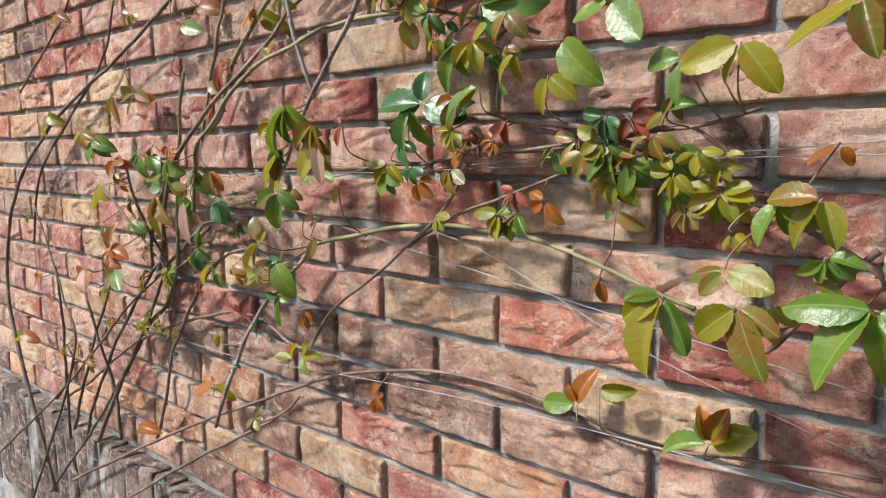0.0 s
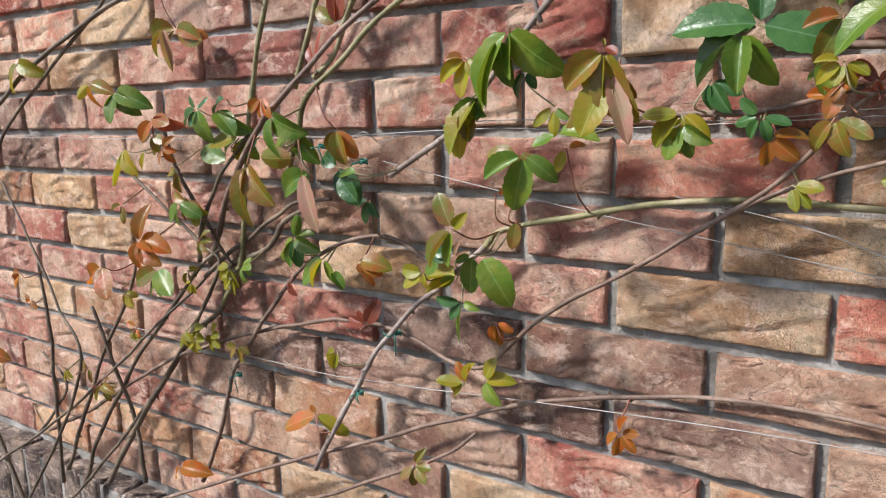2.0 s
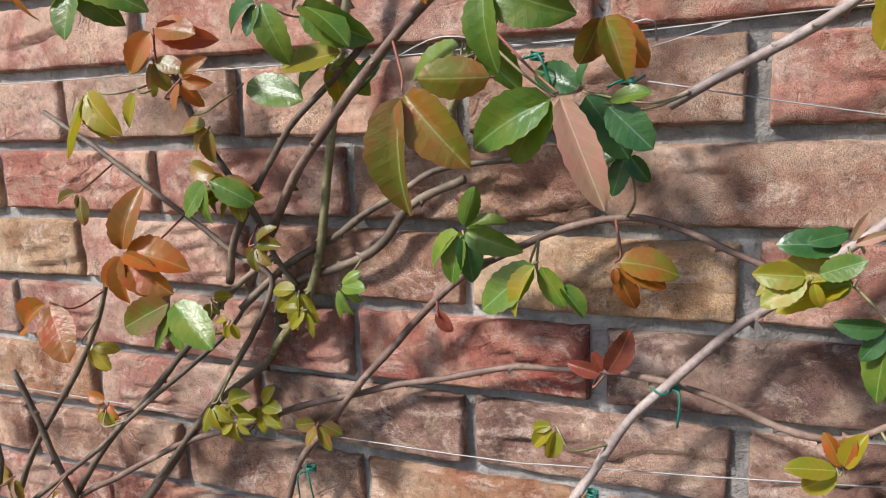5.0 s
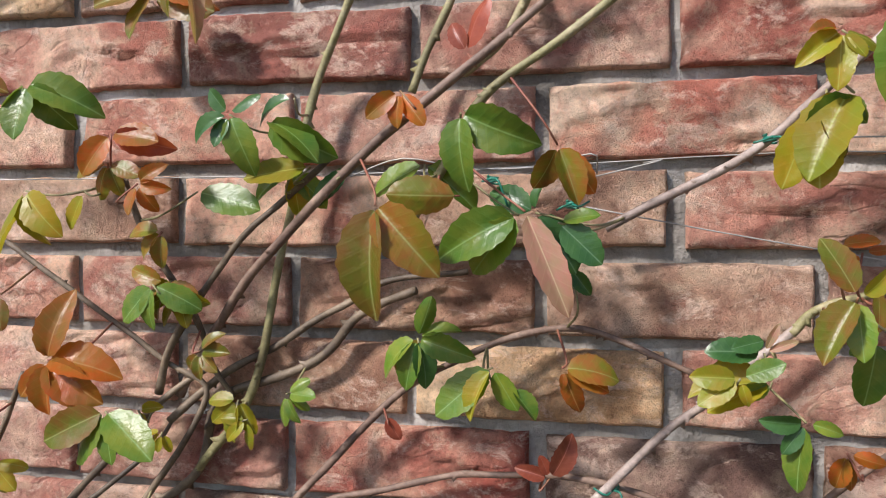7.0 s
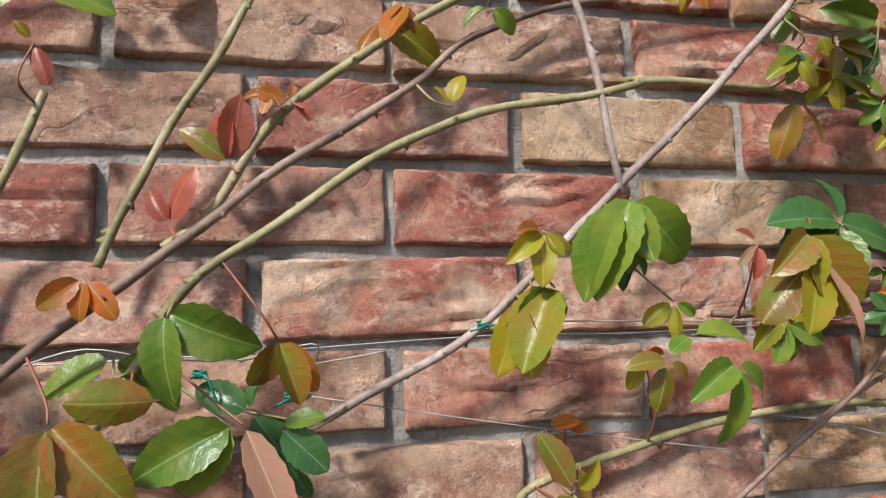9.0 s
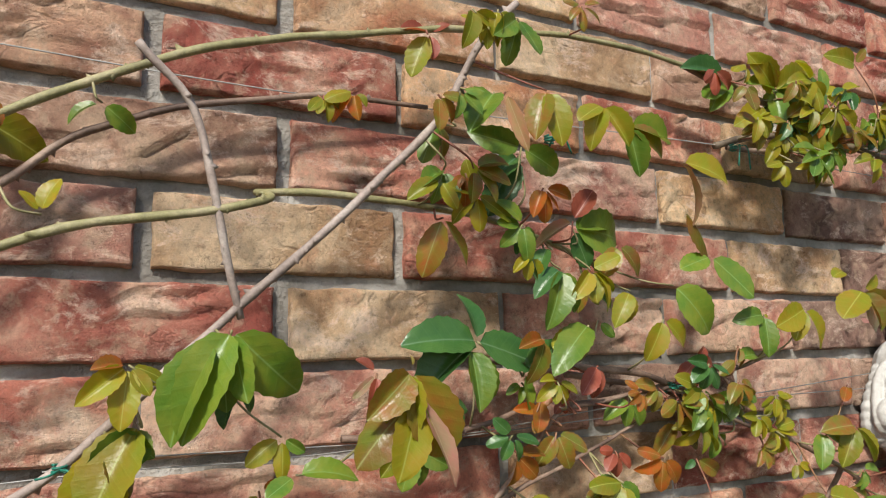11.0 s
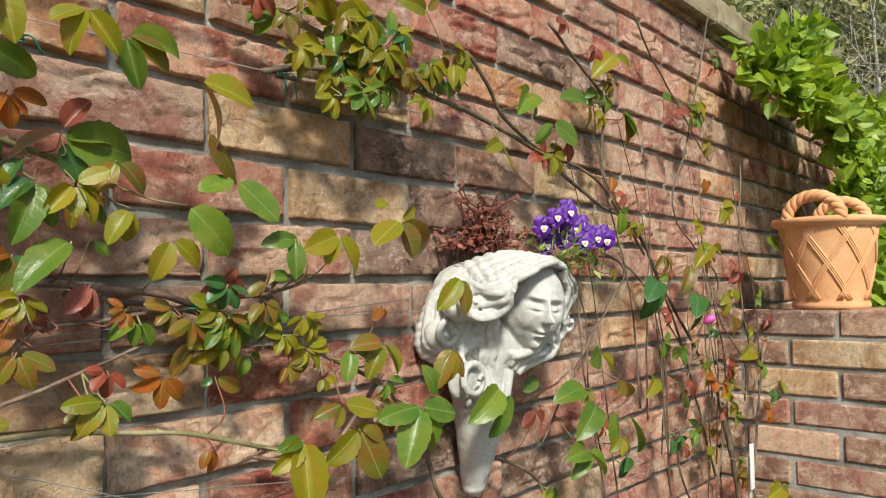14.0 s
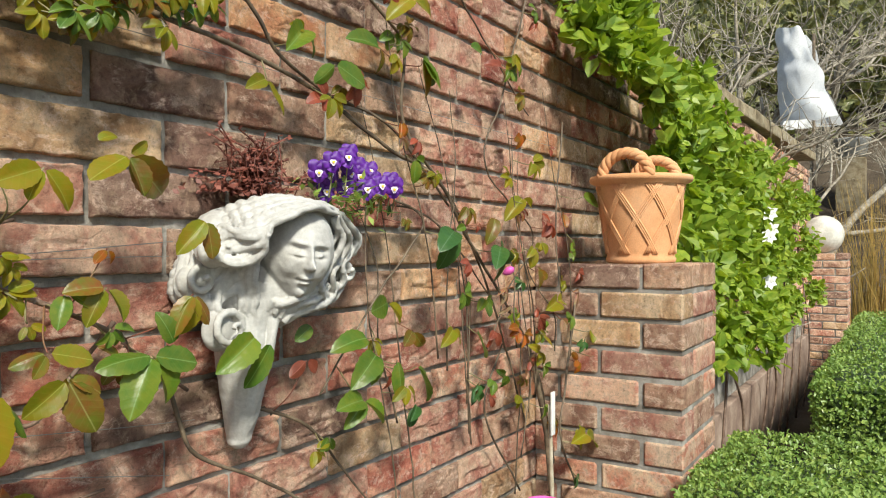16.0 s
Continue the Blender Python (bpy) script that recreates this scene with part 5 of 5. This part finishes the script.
def tie(x, y, z, seed):
    """A twist of green plastic tape round cane and wire, with loose ends."""
    t = random.Random(seed)
    bm = bmesh.new()
    pts = [Vector((x + 0.0046 * math.cos(1.1 * i), y + 0.0046 * math.sin(1.1 * i), z - 0.003 + 0.0004 * i)) for i in range(16)]
    tube(bm, pts, [0.001] * 16, 5)
    for s in (-1, 1):
        end = Vector((x + s * t.uniform(0.004, 0.016), y - 0.012, z + t.uniform(-0.03, 0.004)))
        tube(bm, glide([Vector((x, y - 0.007, z)), Vector((x + s * 0.006, y - 0.014, z - 0.002)), end], 4), [0.0009] * 9, 5)
    ob = part("plant_tie", bm, TIE)
    tagged(ob, "twisted green plastic tie round a cane", "tie", "green ties")


for k, (x, y, z) in enumerate(((0.06, -0.052, 1.438), (-0.145, -0.06, 1.409), (-0.05, -0.035, 1.165), (-0.107, -0.05, 1.075), (-0.378, -0.03, 1.043), (-0.084, -0.05, 1.39), (0.636, -0.038, 1.472),
                               (0.736, -0.055, 1.74), (0.868, -0.06, 1.764), (0.626, -0.02, 1.467), (-0.407, -0.06, 0.767), (0.438, -0.1, 1.70))):
    tie(x, y, z, k)


# ---- planting, ground and distance ----
r = random.Random(8)


def leafy(name, count, place, size, material, parent, droop=0.3):
    """Many small pointed leaves, joined: place() gives a spot and the outward way there."""
    verts, faces = [], []
    for _ in range(count):
        p, out = place()
        d = (Vector((r.gauss(0, 1), r.gauss(0, 1), r.gauss(0, 1))) + 0.5 * out + Vector((0, 0, -droop))).normalized()
        nrm = (out + 0.6 * Vector((r.gauss(0, 1), r.gauss(0, 1), r.gauss(0, 1)))).normalized()
        s = d.cross(nrm)
        s = s.normalized() if s.length > 1e-6 else d.orthogonal().normalized()
        L = size * r.uniform(0.6, 1.3)
        up = s.cross(d) * L * 0.12
        k = len(verts)
        verts += [p, p + d * L * 0.35 + s * L * 0.33 + up, p + d * L * 0.75 + s * L * 0.24 + up, p + d * L, p + d * L * 0.75 - s * L * 0.24 + up, p + d * L * 0.35 - s * L * 0.33 + up]
        faces += [(k, k + 1, k + 2, k + 3), (k, k + 3, k + 4, k + 5)]
    me = bpy.data.meshes.new(name)
    me.from_pydata([tuple(v) for v in verts], [], faces)
    me.materials.append(material)
    ob = new(name, me)
    ob.parent = parent
    if parent:
        ob.location = -Vector(parent.location)
    ob["kind"] = "stuff"
    return ob


bm = bmesh.new()
n = 60
bmesh.ops.create_grid(bm, x_segments=n, y_segments=n, size=60)
for v in bm.verts:
    v.co.z = GROUND + 0.02 * noise.noise(v.co * 0.8) + max(0.0, min(12.0, v.co.x - 9.2)) * 0.5
part("ground", bm, SOIL, None, "bare dark garden soil", True)["kind"] = "structure"
scene.objects["ground"].location.z = -0.01

hedge_rng = random.Random(4)
# dark green that stands in for the shade between the hedge's leaves
INNER = simple("hedge_inner_shade", ((0.03, 0.05, 0.015), (0.06, 0.10, 0.03)), 20, 0.9, 0.8, 0.01, 90)


def hedge(x0, x1, y0, y1, top, count, label):
    body = holder("box_hedge", ((x0 + x1) / 2, (y0 + y1) / 2, GROUND), label, "hedge")
    # added solid filler, no twigs: its dark colour gives the shaded inside
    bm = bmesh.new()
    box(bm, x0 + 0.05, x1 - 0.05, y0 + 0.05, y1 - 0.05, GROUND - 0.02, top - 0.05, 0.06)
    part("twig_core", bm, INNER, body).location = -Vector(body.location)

    def place():
        f = hedge_rng.random()
        u, v, w = hedge_rng.random(), hedge_rng.random(), hedge_rng.random()
        if f < 0.5:
            p, o = Vector((x0 + (x1 - x0) * u, y0 + (y1 - y0) * v, top)), Vector((0, 0, 1))
        elif f < 0.75:
            p, o = Vector((x0, y0 + (y1 - y0) * v, GROUND + (top - GROUND) * math.sqrt(w))), Vector((-1, 0, 0.3))
        else:
            p, o = Vector((x0 + (x1 - x0) * u, y1, GROUND + (top - GROUND) * math.sqrt(w))), Vector((0, 1, 0.3))
        q = p + o * (0.035 * noise.noise(p * 5) + 0.02 * noise.noise(p * 17) + hedge_rng.uniform(-0.04, 0.006))
        e = 0.07
        for ax, lo, hi in ((0, x0, x1), (1, y0, y1)):
            near = min(q[ax] - lo, hi - q[ax])
            if near < e:
                q.z = min(q.z, top - (e - near) * 0.5)
        return q, o
    leafy("leaves", count, place, 0.0125 if x0 < 3 else 0.02, BOX_LEAF, body)
    return body


hedge(1.60, 2.48, -1.75, -0.47, 0.985, 42000, "clipped green box hedge with tiny leaves")
hedge(4.07, 8.2, -2.4, -0.50, 0.87, 42000, "clipped green box hedge farther along the wall")

climber = holder("green_climber", (4.2, -0.1, GROUND), "dense light-green climbing shrub covering the far wall", "climber")
stems = []
cr = random.Random(14)


def climb_place():
    while True:
        x = 2.25 + 5.3 * cr.random() ** 1.3
        z = 0.95 + 1.30 * cr.random()
        edge = 2.26 - 0.24 * min(1.2, max(0.0, x - 2.6)) + 0.22 * noise.noise(Vector((x * 2.1, 0, 3)))
        low = 1.30 + 0.30 * noise.noise(Vector((x * 1.7, 5, 0))) - 0.5 * max(0, min(1, (x - 2.7)))
        front = 2.5 + 0.6 * noise.noise(Vector((z * 3.1, 2, 7))) - 0.25 * (z - 1.5)
        if low < z < edge and x > front and noise.noise(Vector((x * 4.2, 9, z * 4.2))) > -0.12 + 0.12 * max(0.0, x - 4.0):
            break
    y = -0.05 - (0.22 if x < 4 else max(0.10, 0.22 - 0.08 * (x - 4))) * (0.5 + noise.noise(Vector((x * 3, 1, z * 3)))) * (1 - 0.4 * (z - 1.2)) - 0.10 * cr.random()
    return Vector((x, min(-0.02, y), z)), Vector((-0.5, -0.8, 0.4))


leafy("leaves", 8500, climb_place, 0.06, IVY_LEAF, climber)
for k in range(10):
    x = 2.9 + 0.48 * k + cr.uniform(-0.15, 0.15)
    bm = bmesh.new()
    pts = [Vector((x, -0.12, GROUND)), Vector((x + cr.uniform(-0.25, 0.25), -0.16, 0.6)), Vector((x + cr.uniform(-0.45, 0.45), -0.14, 1.1)), Vector((x + cr.uniform(-0.4, 0.4), -0.06, 1.8))]
    tube(bm, glide(pts, 6), [0.009 - 0.0003 * i for i in range(19)], 7)
    part("stem", bm, BARK["brown"], climber).location = -Vector(climber.location)
for k, (x, y, z) in enumerate(((4.5, -0.26, 1.64), (4.62, -0.25, 1.56), (4.4, -0.27, 1.52), (4.55, -0.25, 1.28))):
    bm = bmesh.new()
    out = Vector((-0.85, -0.45, 0.2)).normalized()
    s1 = out.orthogonal().normalized()
    s2 = out.cross(s1)
    for i in range(12):
        a = 2.4 * i
        d = (math.cos(a) * s1 + math.sin(a) * s2) * (0.022 + 0.013 * (i % 3)) + out * 0.012 * (i % 2)
        w = out.cross(d).normalized() * 0.014
        q = Vector((x, y, z)) - out * 0.01
        bm.faces.new([bm.verts.new(v) for v in (q, q + d * 0.6 + w, q + d, q + d * 0.6 - w)])
    part("white_blossom", bm, PETAL_WHITE, climber).location = -Vector(climber.location)

# pale plinth of the far wall
bm = bmesh.new()
box(bm, 2.6, 8.35, -0.05, 0.006, GROUND - 0.05, 0.60, 0.01)
part("wall_plinth", bm, PALE_STONE, None, "pale rendered plinth at the foot of the wall")["kind"] = "structure"

# bleached stake with its label and the pink pot on the ground by it
stake = holder("plant_stake", (1.93, -0.17, GROUND), "bleached cane stake standing by the wall", "stake")
bm = bmesh.new()
tube(bm, glide([Vector((0, 0, 0)), Vector((0.01, 0, 0.6)), Vector((-0.008, 0, 1.0))], 8), [0.0048 * (1 + 0.18 * (i % 6 == 0)) for i in range(17)], 8)
part("cane_shaft", bm, BAMBOO, stake)
bm = bmesh.new()
box(bm, -0.017, 0.001, -0.010, -0.0055, 0.93, 1.03, 0.001)
part("label", bm, WHITE, stake, "blank white plastic plant label")
pink = holder("pink_pot", (1.80, -0.21, 0.825), "small pink ribbed plastic pot over a stake", "pot")
bm = bmesh.new()
lathe(bm, [(0.028, 0.0), (0.030, 0.004), (0.030, 0.02), (0.032, 0.022), (0.033, 0.045), (0.036, 0.047), (0.037, 0.07), (0.040, 0.073), (0.041, 0.092), (0.037, 0.092), (0.03, 0.03)], 24)
part("body", bm, PINK, pink)
bm = bmesh.new()
tube(bm, [Vector((0, 0, GROUND - 0.825)), Vector((0, 0, 0.03))], [0.006, 0.006], 8)
part("peg", bm, BAMBOO, pink)


# bare shrubs behind the wall
def bare_tree(x, y, z, height, seed, spread=0.5):
    t = random.Random(seed)
    body = holder("bare_tree", (x, y, z), "leafless pale-twigged tree beyond the wall", "tree", "bare trees")
    trunk, twigs = bmesh.new(), bmesh.new()

    def grow(p, d, length, rad, level):
        pts, q, way = [p.copy()], p.copy(), d.copy()
        for _ in range(4):
            way = (way + spread * 0.55 * Vector((t.gauss(0, 0.5), t.gauss(0, 0.5), t.gauss(0.12, 0.4)))).normalized()
            q = q + way * length / 4
            pts.append(q.copy())
        line = glide(pts, 2)
        tube(trunk if level < 2 else twigs, line, [rad * (1 - 0.55 * i / (len(line) - 1)) for i in range(len(line))], 6 if level < 2 else 4)
        if level < 4:
            for _ in range(4 if level < 3 else 3):
                k = t.randint(2, len(line) - 1)
                nd = (way + 1.1 * Vector((t.gauss(0, 1), t.gauss(0, 1), t.gauss(0.25, 0.7)))).normalized()
                nd.z = max(nd.z, 0.02)
                grow(line[k], nd, length * t.uniform(0.5, 0.75), rad * 0.5, level + 1)

    grow(Vector((0, 0, 0)), Vector((t.gauss(0, 0.06), t.gauss(0, 0.06), 1)).normalized(), height * 0.42, 0.035 * height / 2, 0)
    part("trunk", trunk, BARK["tree"], body)
    part("crown", twigs, BARK["tree"], body)["kind"] = "stuff"


for k, (x, y, h) in enumerate(((6.2, 1.0, 3.9), (7.2, 1.5, 4.4), (8.4, 1.4, 4.2), (9.6, 1.9, 5.0), (10.4, 0.9, 4.6), (11.2, 0.1, 4.2), (12.2, 1.5, 5.4), (13.2, 0.5, 5.0), (12.4, -0.8, 4.2), (10.8, 2.8, 5.6), (14.4, 1.6, 5.4), (9.9, 1.2, 4.0), (11.8, 0.7, 4.8))):
    bare_tree(x, y, GROUND + max(0.0, x - 9.2) * 0.5 - 0.1, h, 30 + k)

# white fleece thrown over a frame among the shrubs
bm = bmesh.new()
bmesh.ops.create_grid(bm, x_segments=24, y_segments=40, size=0.5)
for v in bm.verts:
    u, w = v.co.x, v.co.y
    a = u * 3.6
    v.co = Vector((0.40 * math.sin(a) * (1.0 - 0.5 * w), 0.42 * math.cos(a) * (1.0 - 0.7 * w) + 0.35 * w, 1.25 * w + 0.65)) + 0.06 * noise.noise_vector(Vector((u * 9, w * 4.5, 1)))
    v.co.z -= 0.25 * max(0.0, w - 0.3) * abs(u) * 2
fleece = part("fleece_cover", bm, FLEECE)
fleece.location = (10.9, 0.16, 3.02)
tagged(fleece, "white garden fleece draped over a shrub", "cover")
bm = bmesh.new()
tube(bm, [Vector((10.9, 0.16, 0.7)), Vector((10.9, 0.16, 4.2))], [0.02, 0.02], 8)
tagged(part("support_post", bm, BARK["dark"]), "dark wooden post under the white fleece", "post")

# stone trough with plants on the terrace
bm = bmesh.new()
lathe(bm, [(0.16, 0), (0.2, 0.02), (0.24, 0.22), (0.27, 0.26), (0.27, 0.30), (0.23, 0.30), (0.2, 0.2)], 28)
urn = part("stone_trough", bm, LEAD)
urn.location = (13.2, -0.13, 2.80)
tagged(urn, "round grey lead planter on a plinth", "planter")
bm = bmesh.new()
box(bm, 13.0, 13.4, -0.33, 0.07, GROUND, 2.80, 0.01)
tagged(part("planter_plinth", bm, COPING), "stone plinth under the grey planter", "plinth")

# dry grasses
gr = random.Random(9)
grass = holder("dry_grass", (9.6, -0.7, GROUND), "tall dry orange and green grasses past the far pier", "grass")
verts, faces = [], []
for k in range(900):
    x, y = 8.95 + 0.9 * gr.random(), -2.0 + 1.65 * gr.random()
    h = gr.uniform(0.9, 2.1)
    lean = Vector((gr.gauss(0, 0.12), gr.gauss(0, 0.12), 0))
    s = Vector((0.006, -0.004, 0))
    i = len(verts)
    for q in (0.0, 0.5, 1.0):
        c = Vector((x, y, GROUND)) + lean * h * q * q + Vector((0, 0, h * q))
        verts += [tuple(c - s * (1 - 0.8 * q)), tuple(c + s * (1 - 0.8 * q))]
    faces += [(i, i + 1, i + 3, i + 2), (i + 2, i + 3, i + 5, i + 4)]
me = bpy.data.meshes.new("blades")
me.from_pydata(verts, [], faces)
me.materials.append(GRASS_LEAF)
ob = new("blades", me)
ob.parent, ob["kind"] = grass, "stuff"
ob.location = -Vector(grass.location)

# wooded slope in the distance and all round
wr = random.Random(17)


def woods_place():
    a = wr.uniform(-0.25, 0.75)
    d = wr.uniform(15.5, 23)
    h = wr.random() ** 0.8
    x, y = d * math.cos(a), d * math.sin(a)
    z = 2.0 + 7.5 * h * (0.75 + 0.5 * noise.noise(Vector((x * 0.35, y * 0.35, 2)))) 
    p = Vector((x, y, z))
    return p + 0.7 * noise.noise_vector(p * 0.9), Vector((-0.8, -0.3, 0.5))


leafy("woodland", 36000, woods_place, 0.22, WOOD_LEAF, None)
tagged(scene.objects["woodland"], "dark evergreen woodland on the slope beyond", "woodland", kind="stuff")
bm = bmesh.new()
n = 24
ring = [[bm.verts.new((26 * math.cos(a), 26 * math.sin(a), z)) for a in (-0.5 + 1.5 * i / n for i in range(n + 1))] for z in (0, 12.5)]
for i in range(n):
    bm.faces.new((ring[0][i], ring[0][i + 1], ring[1][i + 1], ring[1][i]))
part("backdrop", bm, simple("far_woods", ((0.035, 0.04, 0.018), (0.07, 0.075, 0.035), (0.11, 0.105, 0.06)), 0.6, 0.95, 0.5, 0.2, 6), None, "dark wooded hillside")["kind"] = "structure"

# ---- bricks of the wall, last ----
NEAR = [mesh_of("brick", brick_mesh(k, fine=True), BRICK["p"]) for k in range(24)]
SHAPE_DATA = [mesh_of("brick", brick_mesh(k), BRICK["p"]) for k in range(10)]
joined = {k: bmesh.new() for k in FAR_BRICK}
for row in range(int((0.75 - 1.5) / COURSE), int(round((TOP - 1.5) / COURSE)) + 1):
    z = 1.5 + (row + 0.5) * COURSE
    shift = 0.0 if row % 2 == 0 else 0.5
    for col in range(int(FIRST / PITCH) + 1, int(LAST / PITCH) - 1):
        half = col + shift
        x = (half + 0.5) * PITCH + rng.uniform(-0.003, 0.003)
        zz = z + rng.uniform(-0.0016, 0.0016)
        y = rng.uniform(-0.002, 0.0025)
        if -1.55 < x < 2.2 and -9 <= row <= 8:
            ob = new("brick", NEAR[rng.randrange(24)])
            ob.parent = wall
            ob.location = (x, y, zz - GROUND)
            ob.rotation_euler = (rng.uniform(-0.012, 0.012), rng.uniform(-0.008, 0.008), rng.uniform(-0.008, 0.008))
            ob.material_slots[0].link = "OBJECT"
            ob.material_slots[0].material = BRICK[tone_at(row, half)]
        else:
            key = rng.choice("pprtbbod")
            tmp = SHAPE_DATA[rng.randrange(10)]
            k = len(joined[key].verts)
            joined[key].from_mesh(tmp)
            joined[key].verts.ensure_lookup_table()
            for v in joined[key].verts[k:]:
                v.co += Vector((x, y, zz))
for key, b in joined.items():
    ob = part("brickwork", b, FAR_BRICK[key], wall)
    ob.location, ob["kind"] = (0, 0, -GROUND), "stuff"

# plinth of bricks on edge, standing a little proud
plinth = holder("plinth_course", (0, 0, GROUND), "grey-brown bricks on edge along the wall's foot", kind="structure")
EDGE = [mesh_of("brick", brick_mesh(50 + k, 0.068, 0.36, 0.05), BRICK["d"]) for k in range(5)]
bm = bmesh.new()
box(bm, FIRST, 2.15, -0.035, 0.006, GROUND - 0.05, 0.728)
part("mortar", bm, MORTAR, plinth, "", False).location = (0, 0, -GROUND)
for k in range(70):
    x = FIRST + 0.05 + 0.075 * k
    if x > 2.1:
        break
    ob = new("brick", EDGE[rng.randrange(5)])
    ob.parent = plinth
    ob.location = (x, -0.038 + rng.uniform(-0.003, 0.003), 0.555 - GROUND + rng.uniform(-0.004, 0.004))
    ob.material_slots[0].link = "OBJECT"
    ob.material_slots[0].material = BRICK["g"]
